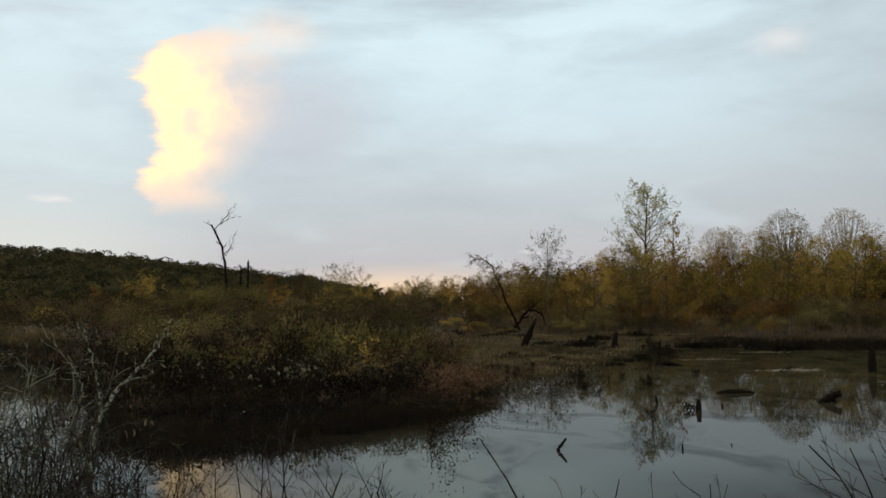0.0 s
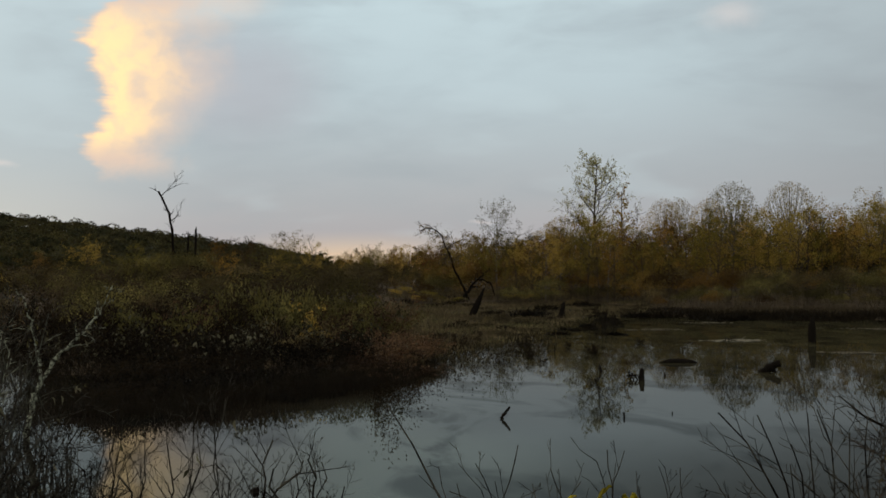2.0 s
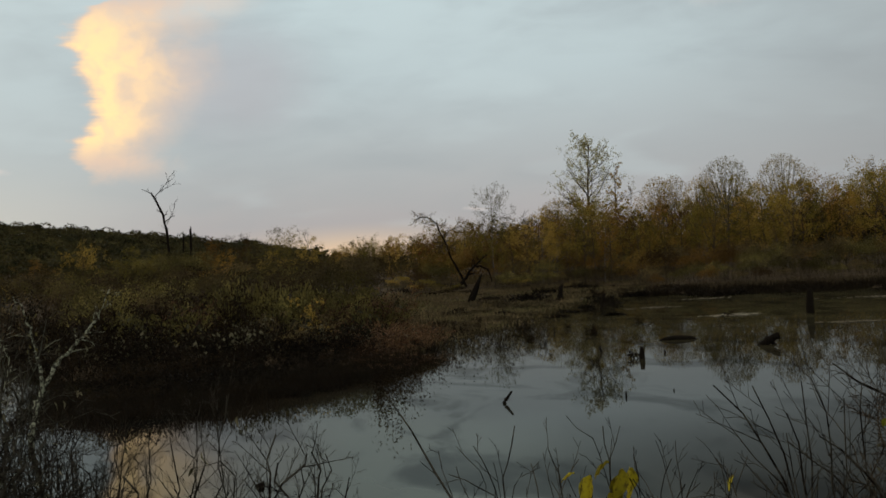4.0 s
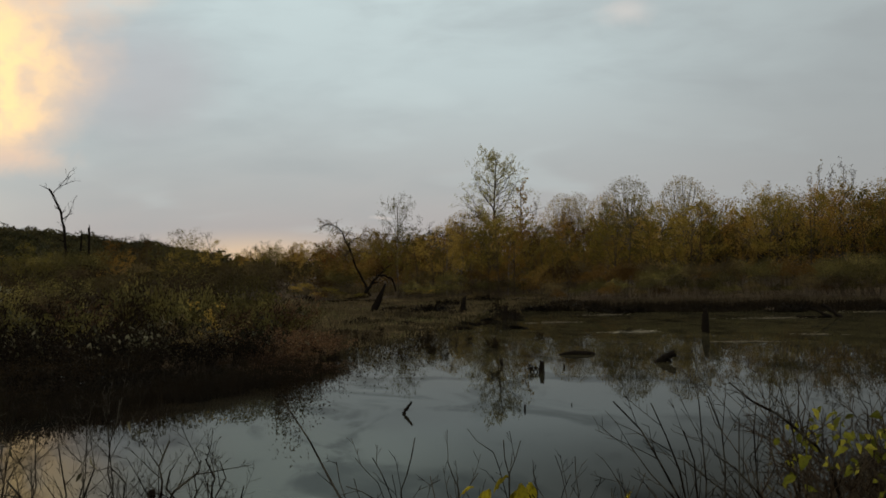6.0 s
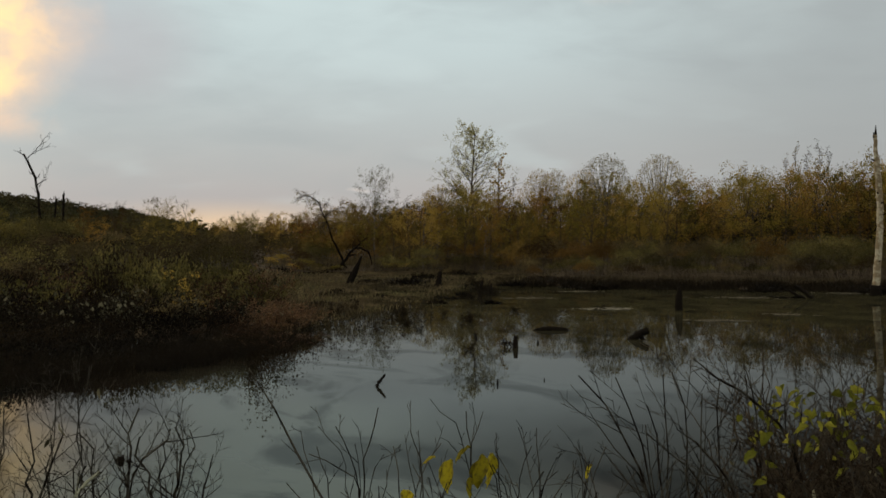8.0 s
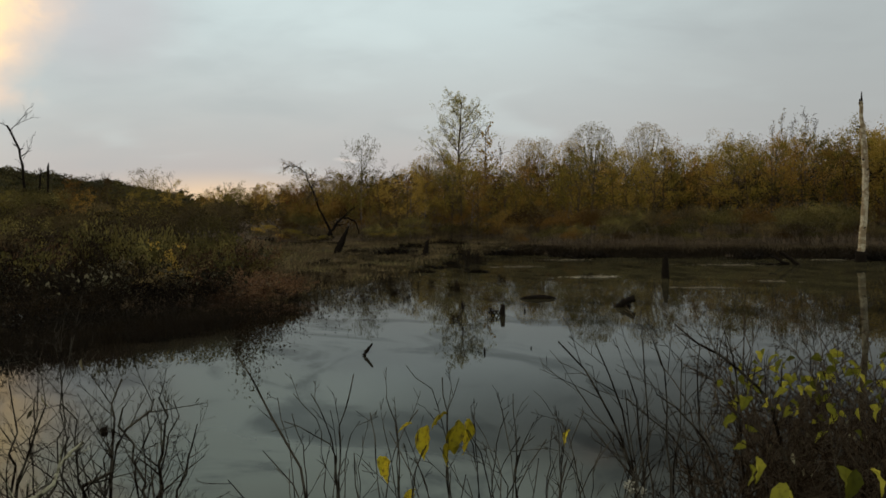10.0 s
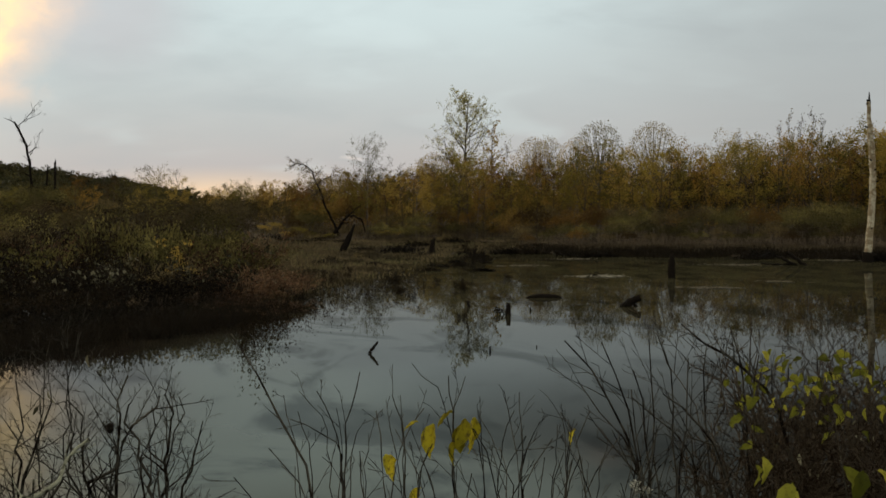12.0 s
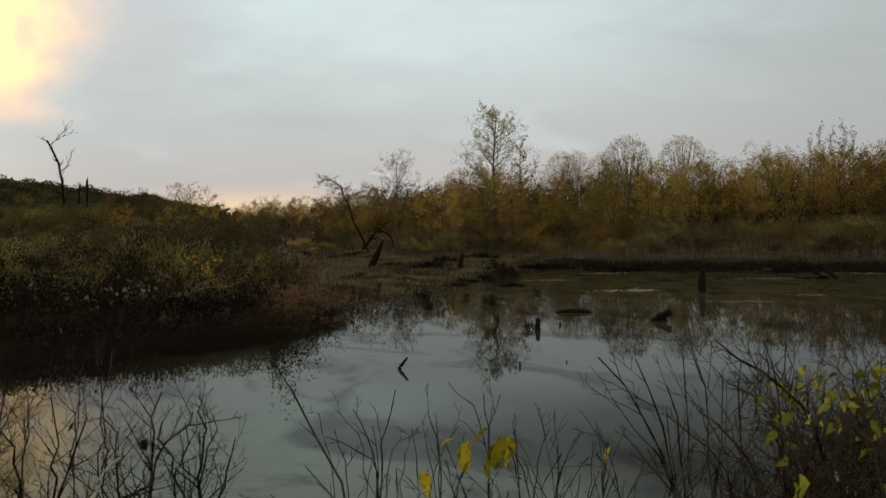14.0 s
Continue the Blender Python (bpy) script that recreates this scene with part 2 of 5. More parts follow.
def water_material():
    """Still, murky pond water: silt in the shallows, drifting scum, faint ripples."""
    m, n = material("pond_water")
    co = n.add("ShaderNodeTexCoord").outputs["Object"]
    xyz = n.add("ShaderNodeSeparateXYZ")
    n.link(co, xyz.inputs[0])
    flat = n.add("ShaderNodeMapping")
    flat.inputs["Scale"].default_value = (0.9, 0.42, 1.0)
    n.link(co, flat.inputs[0])
    silt = n.noise(flat.outputs[0], 0.10, 4.0, 0.5, 0.8)
    weed = n.noise(flat.outputs[0], 0.50, 5.0, 0.6, 1.0)
    rising = n.math("MULTIPLY_ADD", n.math("MAXIMUM", xyz.outputs[0], -3.0), -1.4, xyz.outputs[1])
    near = n.step(n.math("MULTIPLY_ADD", n.noise(flat.outputs[0], 0.45, 4.0, 0.6, 0.8), 7.0, n.math("MULTIPLY_ADD", silt, 4.0, rising)), 29.5, 22.0)
    clear = n.step(n.math("MULTIPLY_ADD", silt, 9.0, xyz.outputs[0]), 6.6, 10.4)      # dark clear water to the east
    col = n.mix(n.math("MULTIPLY", near, n.math("MULTIPLY_ADD", clear, -0.85, 1.0)), (0.015, 0.0115, 0.0085), (0.070, 0.080, 0.054))
    patch = n.step(weed, 0.47, 0.66)
    col = n.mix(n.math("MULTIPLY", patch, 0.75), col, (0.008, 0.010, 0.009))
    # a dull film of duckweed and pollen lies over the back of the pond
    drift = n.noise(flat.outputs[0], 0.22, 5.0, 0.6, 1.5)
    back = n.step(n.math("MULTIPLY_ADD", drift, 22.0, xyz.outputs[1]), 34.0, 52.0)
    film = n.math("MULTIPLY", back, n.step(n.noise(flat.outputs[0], 1.1, 4.0, 0.6, 0.5), 0.30, 0.62))
    col = n.mix(n.math("MULTIPLY", film, 0.8), col, (0.110, 0.100, 0.050))
    gloss = n.math("MULTIPLY", n.math("MULTIPLY_ADD", patch, -0.40, 1.06), n.math("MULTIPLY_ADD", n.math("MULTIPLY", n.step(xyz.outputs[1], 22.0, 11.0), clear), -0.66, 1.0))
    gloss = n.math("MULTIPLY", gloss, n.math("MULTIPLY_ADD", film, -0.35, 1.0))
    rip = n.noise(co, 1.6, 3.0, 0.5)
    calm = n.noise(co, 0.09, 2.0)
    bump = n.add("ShaderNodeBump")
    bump.inputs["Strength"].default_value, bump.inputs["Distance"].default_value = 0.03, 0.02
    n.link(rip, bump.inputs["Height"])
    body = n.add("ShaderNodeBsdfDiffuse")
    n.link(col, body.inputs[0])
    shine = n.add("ShaderNodeBsdfGlossy")
    n.link(n.mix(gloss, (0.0, 0.0, 0.0), (0.495, 0.515, 0.510)), shine.inputs[0])
    n.link(n.step(calm, 0.35, 0.7, 0.004, 0.02), shine.inputs["Roughness"])
    n.link(bump.outputs[0], shine.inputs["Normal"])
    facing = n.add("ShaderNodeFresnel")
    facing.inputs[0].default_value = 1.26
    mix = n.add("ShaderNodeMixShader")
    n.link(facing.outputs[0], mix.inputs[0]), n.link(body.outputs[0], mix.inputs[1]), n.link(shine.outputs[0], mix.inputs[2])
    finish(n, mix.outputs[0])
    return m


SOIL, WATER = soil_material(), water_material()
BARK = bark_material("brown_bark", (0.035, 0.026, 0.018), (0.10, 0.078, 0.055))
# near-black bark for dead trees, wood in the water and the oak
BARK_DARK = bark_material("near_black_bark", (0.0060, 0.0048, 0.0036), (0.0192, 0.0150, 0.0108))
BARK_GREY = bark_material("grey_bark", (0.07, 0.06, 0.05), (0.20, 0.18, 0.15))
BARK_PALE = bark_material("bleached_wood", (0.34, 0.29, 0.19), (0.60, 0.53, 0.38), (0.26, 0.20, 0.12), 3.4)
# bark colour lowered to near black to carry the thicket's inner shade
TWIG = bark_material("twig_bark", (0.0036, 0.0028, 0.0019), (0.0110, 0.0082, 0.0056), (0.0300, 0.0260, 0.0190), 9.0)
LICHEN = bark_material("lichen_bark", (0.018, 0.015, 0.010), (0.055, 0.048, 0.034), (0.33, 0.34, 0.24), 16.0)
LEAF_OCHRE = leaf_material("ochre_leaves", [(0.1471, 0.0739, 0.0171), (0.2554, 0.1384, 0.0279), (0.3363, 0.2017, 0.0369), (0.2109, 0.1556, 0.0297)], 0.04, 0.5, 0.06)
LEAF_OLIVE = leaf_material("olive_leaves", [(0.1197, 0.1015, 0.0203), (0.1960, 0.1624, 0.0287), (0.2874, 0.2053, 0.0380), (0.3610, 0.2301, 0.0474)], 0.04, 0.5, 0.06)
LEAF_BROWN = leaf_material("brown_leaves", [(0.0752, 0.0456, 0.0153), (0.1277, 0.0731, 0.0207), (0.1710, 0.0996, 0.0252), (0.1505, 0.1102, 0.0252)], 0.04, 0.5, 0.06)
LEAF_RUST = leaf_material("rust_leaves", [(0.14, 0.048, 0.016), (0.23, 0.080, 0.020), (0.27, 0.12, 0.027)], 0.08, 0.5, 0.22)
LEAF_PALE = leaf_material("pale_yellow_leaves", [(0.22, 0.20, 0.06), (0.32, 0.30, 0.09), (0.38, 0.34, 0.14), (0.20, 0.20, 0.06)], through=0.6)
# near black and uneven by plant: the thicket's hollow shade is in this colour
LEAF_MARSH = leaf_material("shaded_marsh_leaves", [(0.0036, 0.0024, 0.0014), (0.0075, 0.0050, 0.0027), (0.0125, 0.0078, 0.0035), (0.0130, 0.0088, 0.0040), (0.0166, 0.0115, 0.0052), (0.0288, 0.0230, 0.0122)], 0.2, 0.25, 0.8, 0.0, 0.35, 1.9, shine=0.04)
LEAF_GREEN = leaf_material("yellow_green_leaves", [(0.066, 0.080, 0.014), (0.135, 0.150, 0.021), (0.215, 0.225, 0.028), (0.32, 0.300, 0.040), (0.19, 0.205, 0.036)], 0.55, 0.45, 0.5, spots=70.0)
LEAF_YELLOW = leaf_material("bright_yellow_leaves", [(0.30, 0.27, 0.018), (0.46, 0.39, 0.024), (0.52, 0.42, 0.035)], 0.85, spots=95.0)
LEAF_RED = leaf_material("withered_red_leaves", [(0.040, 0.024, 0.015), (0.098, 0.053, 0.028), (0.158, 0.086, 0.041), (0.205, 0.142, 0.070)], 0.25, 0.25, 0.7, 0.0, 0.4, 1.5)
LEAF_DULL = leaf_material("dull_grey_leaves", [(0.040, 0.036, 0.020), (0.098, 0.094, 0.050), (0.180, 0.165, 0.100), (0.260, 0.240, 0.150)])
LEAF_SCRUB = leaf_material("dull_scrub_leaves", [(0.042, 0.034, 0.018), (0.100, 0.076, 0.035), (0.165, 0.125, 0.048), (0.140, 0.130, 0.042)], 0.1, 0.4, 0.3, 0.16, 0.35, 1.6)
LEAF_BRAMBLE = leaf_material("bramble_leaves", [(0.016, 0.012, 0.008), (0.036, 0.025, 0.014), (0.062, 0.041, 0.020), (0.070, 0.058, 0.026)], 0.1, 0.35, 0.4, 0.3, 0.5, 1.5, shine=0.06)
LEAF_WOODS = leaf_material("autumn_woods_leaves", [(0.0684, 0.0403, 0.0126), (0.1311, 0.0742, 0.0198), (0.1117, 0.0880, 0.0198), (0.2166, 0.1378, 0.0279)], 0.08, 0.5, 0.2, 0.13)
LEAF_FAR = leaf_material("far_forest_leaves", [(0.021, 0.024, 0.011), (0.036, 0.036, 0.015), (0.056, 0.047, 0.018), (0.078, 0.070, 0.023)], 0.1, 0.30, 0.3, 0.09)
LEAF_DUSK = leaf_material("dull_green_leaves", [(0.0524, 0.0488, 0.0189), (0.1049, 0.0933, 0.0306), (0.1710, 0.1399, 0.0414), (0.2166, 0.1908, 0.0486)], 0.1, 0.4, 0.25, 0.16, 0.4, 1.7)
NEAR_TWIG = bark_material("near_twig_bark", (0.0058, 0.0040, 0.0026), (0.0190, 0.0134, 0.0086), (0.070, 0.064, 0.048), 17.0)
BROWN_TWIG = bark_material("brown_twig_bark", (0.0072, 0.0044, 0.0024), (0.036, 0.0222, 0.0118), (0.080, 0.062, 0.040), 21.0)
GREY_TWIG = bark_material("grey_twig_bark", (0.010, 0.0085, 0.0066), (0.031, 0.027, 0.021), (0.090, 0.092, 0.068), 9.0)
REED = bark_material("bleached_reed", (0.24, 0.21, 0.15), (0.46, 0.43, 0.34))
REED_DULL = bark_material("soaked_reed", (0.09, 0.075, 0.05), (0.26, 0.23, 0.17))
PETAL = leaf_material("white_petals", [(0.38, 0.38, 0.30), (0.55, 0.55, 0.46)], 0.05)
SEDGE_MUD = leaf_material("muddy_sedge", [(0.0563, 0.0448, 0.0243), (0.1152, 0.0896, 0.0461), (0.2112, 0.1600, 0.0819), (0.1408, 0.1382, 0.0538)], 0.15, 0.3, 0.35, 0.22)
SEDGE_BROWN = leaf_material("brown_sedge", [(0.028, 0.022, 0.013), (0.060, 0.046, 0.026), (0.110, 0.085, 0.050)], 0.15, 0.2, 0.4)
# kept near black: shade under the thicket is put into this sedge's colour
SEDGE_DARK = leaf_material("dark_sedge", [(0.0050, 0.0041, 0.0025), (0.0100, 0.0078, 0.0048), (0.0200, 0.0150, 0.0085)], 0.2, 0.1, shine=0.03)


# ---- mesh tools ----
def mesh_from(name, chunks, smooth=True):
    """One mesh out of chunks of (vertices, quads)."""
    vs, qs, at_ = [], [], 0
    for v, q in chunks:
        vs.append(v)
        qs.append(q + at_)
        at_ += len(v)
    v, q = np.concatenate(vs), np.concatenate(qs)
    me = bpy.data.meshes.new(name)
    me.vertices.add(len(v))
    me.vertices.foreach_set("co", v.astype(np.float32).ravel())
    me.loops.add(q.size)
    me.loops.foreach_set("vertex_index", q.astype(np.int32).ravel())
    me.polygons.add(len(q))
    me.polygons.foreach_set("loop_start", np.arange(0, q.size, 4, dtype=np.int32))
    if smooth:
        me.polygons.foreach_set("use_smooth", np.ones(len(q), dtype=bool))
    me.update(calc_edges=True)
    return me


def part(name, me, mat, parent=None, label=""):
    ob = new(name, me)
    if not me.materials:
        me.materials.append(mat)
    if parent is not None:
        ob.parent = parent
    return tagged(ob, label, kind="stuff" if name == "twig_growth" else "")


def unit(v):
    return v / np.maximum(np.linalg.norm(v, axis=-1, keepdims=True), 1e-9)


def tubes(lines, radii, sides):
    """Round stems along many polylines (B, K, 3) with radii (B, K); closed at both ends by tapering."""
    b, k, _ = lines.shape
    tan = unit(np.gradient(lines, axis=1))
    ref = np.where(np.abs(tan[..., 2:3]) > 0.9, np.array([1.0, 0, 0]), np.array([0, 0, 1.0]))
    u = unit(np.cross(tan, ref))
    w = np.cross(tan, u)
    ang = np.arange(sides) * 2 * np.pi / sides
    ring = (u[:, :, None] * np.cos(ang)[:, None] + w[:, :, None] * np.sin(ang)[:, None]) * radii[:, :, None, None]
    v = (lines[:, :, None] + ring).reshape(-1, 3)
    i = np.arange(b)[:, None, None] * k * sides + np.arange(k - 1)[None, :, None] * sides
    s = np.arange(sides)[None, None]
    n = (s + 1) % sides
    q = np.stack([i + s, i + n, i + sides + n, i + sides + s], -1).reshape(-1, 4)
    return v, q


def leaves(rng, points, size, droop=0.3, narrow=0.5):
    """A folded rhombus a leaf, four corners each, its stalk at the point."""
    k = len(points)
    way = unit(rng.normal(size=(k, 3)) + np.array([0, 0, -droop * 3]))
    side = unit(np.cross(way, rng.normal(size=(k, 3))))
    up = np.cross(side, way)
    s = (size * rng.uniform(0.6, 1.3, k))[:, None]
    mid = points + way * s * 0.45 + up * s * 0.06
    v = np.stack([points, mid + side * s * narrow * 0.5, points + way * s, mid - side * s * narrow * 0.5], 1).reshape(-1, 3)
    return v, np.arange(4 * k).reshape(-1, 4)


def grow_lines(rng, base, way, length, radius, segs, wiggle, lift, tip=0.25):
    """Polylines that wander from base along way."""
    p, d = base.copy(), unit(way)
    out = [p.copy()]
    for _ in range(segs):
        d = unit(d + rng.normal(size=d.shape) * wiggle + np.array([0, 0, lift]))
        p = p + d * (length / segs)[:, None]
        out.append(p.copy())
    taper = np.linspace(1, tip, segs + 1)
    return np.stack(out, 1), radius[:, None] * taper[None]


def fork(rng, lines, radii, count, ratio, angle, start, thin=0.55, shape=None, end=1.0):
    """Side shoots: count a parent, from start of its length on."""
    b, k, _ = lines.shape
    f = (start + (end - start) * (np.arange(count) + rng.uniform(0, 1, (b, count))) / count).clip(0, 0.999)
    i = (f * (k - 1)).astype(int)
    w = (f * (k - 1) - i)[..., None]
    rows = np.arange(b)[:, None]
    base = lines[rows, i] * (1 - w) + lines[rows, i + 1] * w
    tan = unit(lines[rows, i + 1] - lines[rows, i])
    rad = radii[rows, i] * thin
    span = np.linalg.norm(np.diff(lines, axis=1), axis=-1).sum(1)[:, None]
    a = np.radians(angle * rng.uniform(0.7, 1.3, (b, count)))[..., None]
    off = unit(np.cross(tan, rng.normal(size=tan.shape)))
    way = tan * np.cos(a) + off * np.sin(a)
    length = span * ratio * rng.uniform(0.6, 1.25, (b, count))
    length = length * (shape(f) if shape else 1.0 - 0.45 * f)
    return base.reshape(-1, 3), way.reshape(-1, 3), length.ravel(), rad.ravel()


def scatter(rng, lines, count, spread, start=0.3):
    """count points near each line's outer part."""
    b, k, _ = lines.shape
    f = (rng.uniform(start, 1, (b, count)) * (k - 1)).clip(0, k - 1.001)
    i = f.astype(int)
    w = (f - i)[..., None]
    rows = np.arange(b)[:, None]
    p = lines[rows, i] * (1 - w) + lines[rows, i + 1] * w
    return (p + rng.normal(size=p.shape) * spread).reshape(-1, 3)


def bent(points, steps, seed, wander=0.0):
    """A polyline through a few turns, rounded and a little crooked."""
    rng = np.random.default_rng(seed)
    p = np.array(points, float)
    s = np.r_[0, np.cumsum(np.linalg.norm(np.diff(p, axis=0), axis=1))]
    u = np.linspace(0, s[-1], steps + 1)
    q = np.stack([np.interp(u, s, p[:, i]) for i in range(3)], -1)
    for _ in range(2):
        q[1:-1] = 0.25 * q[:-2] + 0.5 * q[1:-1] + 0.25 * q[2:]
    q[1:] += rng.normal(size=(steps, 3)) * wander
    return q[None]


def limb(points, r0, r1, seed, steps=8, wander=0.03, sides=7, knots=0.12):
    rng = np.random.default_rng(seed + 900)
    ln = bent(points, steps, seed, wander)
    rd = np.linspace(r0, r1, steps + 1)[None] * rng.uniform(1 - knots, 1 + knots, (1, steps + 1))
    return ln, rd, tubes(ln, rd, sides)


def side_twigs(seed, ln, rd, first, second=None, third=None, lift=0.03, least=0.006, wiggle=0.15):
    """Side shoots on given limbs, up to three orders; the last lines come back too."""
    rng = np.random.default_rng(seed)
    out, a, b = [], ln, rd
    for spec, segs in ((first, 4), (second, 3), (third, 2)):
        if spec is None:
            break
        a, b = grow_lines(rng, *fork(rng, a, np.maximum(b, least), *spec), segs, wiggle, lift)
        out.append(tubes(a, np.maximum(b, least * 0.4), 4 if segs == 4 else 3))
    return out, a


def capped(ring_count, sides, profile, seed, rough=0.12, lean=(0.0, 0.0)):
    """A solid stump or log: rings of radius and height from profile, ragged, closed at the top."""
    rng = np.random.default_rng(seed)
    v, ang = [], np.arange(sides) * 2 * np.pi / sides
    coarse = rng.uniform(1 - rough * 1.6, 1 + rough * 1.6, sides)
    for i in range(ring_count):
        r, z = profile(i / (ring_count - 1))
        k = coarse * rng.uniform(1 - rough * 0.5, 1 + rough * 0.5, sides)
        jag = rng.uniform(-1, 1, sides) * (rough * r * (1.6 if i > ring_count * 0.7 else 0.3))
        v.append(np.stack([np.cos(ang) * r * k + lean[0] * z, np.sin(ang) * r * k + lean[1] * z, z + jag], -1))
    r, z = profile(1.0)
    v.append(np.array([[lean[0] * z, lean[1] * z, z - r * 0.5]] * sides))
    q = [(i * sides + j, i * sides + (j + 1) % sides, (i + 1) * sides + (j + 1) % sides, (i + 1) * sides + j)
         for i in range(ring_count) for j in range(sides)]
    return np.concatenate(v), np.array(q)


def plant(name, seed, stems, limbs, subs, twigs, leaf, wood_mat, leaf_mat, tags, wiggle=(0.08, 0.16, 0.22), lift=(0.05, 0.06, 0.03),
          segs=(8, 5, 3), shape=None, part_names=("trunk", "crown"), twig_lift=0.0, least=0.004, far=False):
    """stems: (bases, ways, lengths, radii); limbs, subs, twigs: (count, ratio, angle, start); leaf: (count a twig, spread, size, droop, narrow)."""
    rng = np.random.default_rng(seed)
    ln, rd = grow_lines(rng, *stems, segs[0], wiggle[0], lift[0])
    chunks = [tubes(ln, rd, 5 if far else 7)]
    if len(ln) > 2:                                  # shallow roots run together under the stems
        u = np.linspace(0, 1, 3)[None, :, None]
        foot = ln[:, :1] + np.array([0, 0, 0.02])
        chunks.append(tubes(foot * u + np.array([0, 0, -0.03]) * (1 - u), np.repeat(rd[:, :1], 3, 1), 3))
    last = ln
    if limbs:
        ln, rd = grow_lines(rng, *fork(rng, ln, rd, *limbs, shape=shape), segs[1], wiggle[1], lift[1])
        chunks.append(tubes(ln, rd, 3 if far else 4))
        last = ln
    if subs:
        ln, rd = grow_lines(rng, *fork(rng, ln, np.maximum(rd, least * 1.5), *subs), segs[2], wiggle[2], lift[2])
        chunks.append(tubes(ln, rd, 3))
        last = ln
    if twigs:
        ln, rd = grow_lines(rng, *fork(rng, ln, np.maximum(rd, least), *twigs), 2, 0.2, twig_lift)
        if not far:
            chunks.append(tubes(ln, np.maximum(rd, least * 0.5), 3))
        last = ln
    top = new(name)
    part(part_names[0], mesh_from(part_names[0], chunks), wood_mat, top)
    if leaf:
        pts = scatter(rng, last, int(leaf[0]), leaf[1])
        if leaf[0] < 1:
            pts = scatter(rng, last, 1, leaf[1])
            pts = pts[rng.uniform(size=len(pts)) < leaf[0]]
        part(part_names[1], mesh_from(part_names[1], [leaves(rng, pts, *leaf[2:])], False), leaf_mat, top)
    return tagged(top, *tags)


def one_stem(h, r, lean=(0, 0)):
    return (np.array([[0.0, 0, -0.2]]), np.array([[lean[0], lean[1], 1.0]]), np.array([h * 1.0]), np.array([r * 1.0]))


def many_stems(seed, count, h, r, spread, foot):
    rng = np.random.default_rng(seed)
    a = rng.uniform(0, 2 * np.pi, count)
    k = np.sqrt(rng.uniform(0, 1, count))
    base = np.stack([np.cos(a) * k * foot, np.sin(a) * k * foot, np.full(count, -0.15)], -1)
    way = np.stack([np.cos(a) * k * spread, np.sin(a) * k * spread, np.ones(count)], -1)
    return base, way, h * rng.uniform(0.6, 1.05, count), r * rng.uniform(0.6, 1.1, count)


def at(az, r):
    """Plan position: degrees from +y towards +x, and metres from the middle of the walk."""
    return math.sin(radians(az)) * r, math.cos(radians(az)) * r


def put(ob, az, r, turn=0.0, scale=1.0, z=None, tall=1.0):
    x, y = at(az, r)
    ob.matrix_basis = pose(x, y, ground_z(x, y) if z is None else z, 0, 0, turn) @ Matrix.Diagonal((scale, scale, scale * tall, 1))
    return ob


def put_copy(ob, az, r, turn, scale, z=None, tall=1.0):
    x, y = at(az, r)
    c = copy_thing(ob, Matrix())
    c.matrix_basis = pose(x, y, ground_z(x, y) if z is None else z, 0, 0, turn) @ Matrix.Diagonal((scale, scale, scale * tall, 1))
    return c


# ---- ground and water ----
SHORE_AZ = (-180, -75, -40, -16, -12, -10.7, -9.4, 5, 8, 10.5, 13, 15.5, 18, 21, 24, 33, 40, 50, 75, 180)
SHORE_R = (9, 12, 52, 63, 61, 42, 30.5, 27.5, 31, 39, 46, 55, 70, 72, 68, 66, 64, 48, 14, 9)
RIDGE_AZ = (-180, -60, -14, -11, -8.5, -5.8, -3, 0, 1.6, 4, 6, 14, 30, 60, 180)
RIDGE_Z = (30, 44, 31, 29.5, 26.8, 23.2, 18.2, 12.8, 9.4, 3.0, 1.5, 3, 8, 12, 30)


def shore(az):
    return float(np.interp(az, SHORE_AZ, SHORE_R))


def ground_z(x, y):
    r, az = math.hypot(x, y), math.degrees(math.atan2(x, y))
    bumps = noise.noise((x * 0.35, y * 0.35, 0.0)) * 0.10 + noise.noise((x * 0.09, y * 0.09, 3.0)) * 0.18
    near = 1.4 - 2.0 * min(max((r - 4.0) / 7.0, 0.0), 1.0)
    if abs(az) > 90:
        near = 1.4
    elif az > 28:                                    # hump under the tangled shrubs
        k = min((az - 28) / 9.0, 1.0)
        near += 0.62 * k * k * (3 - 2 * k) * max(1.0 - ((r - 5.0) / 2.6) ** 2, 0.0)
    edge = shore(az) + noise.noise((az * 0.6, 1.0, 0.0)) * 2.5 + noise.noise((az * 2.2, 7.0, 0.0)) * 1.6
    far = -0.6 + 0.75 * min(max((r - edge - (2.0 if az < 9 else -3.0)) / 5.0, 0.0), 1.0) + 0.004 * max(r - edge, 0)
    if 8.5 < az < 21.5 and r < 112:                  # low mud with pools
        far = min(far, -0.03) + noise.noise((x * 0.20, y * 0.09, 9.0)) * 0.20
    if 4.8 < az < 9.8 and 90 < r < 101:              # a narrow pool behind the thicket
        far = -0.14
    far = min(far, 2.5)
    if r > 240:
        k = min((r - 240) / 460.0, 1.0)
        k = k * k * (3 - 2 * k)
        far += k * (float(np.interp(az, RIDGE_AZ, RIDGE_Z)) + noise.noise((x * 0.012, y * 0.012, 5.0)) * 3)
    return max(near, far) + bumps * (0.5 if r < 240 else 1.0)


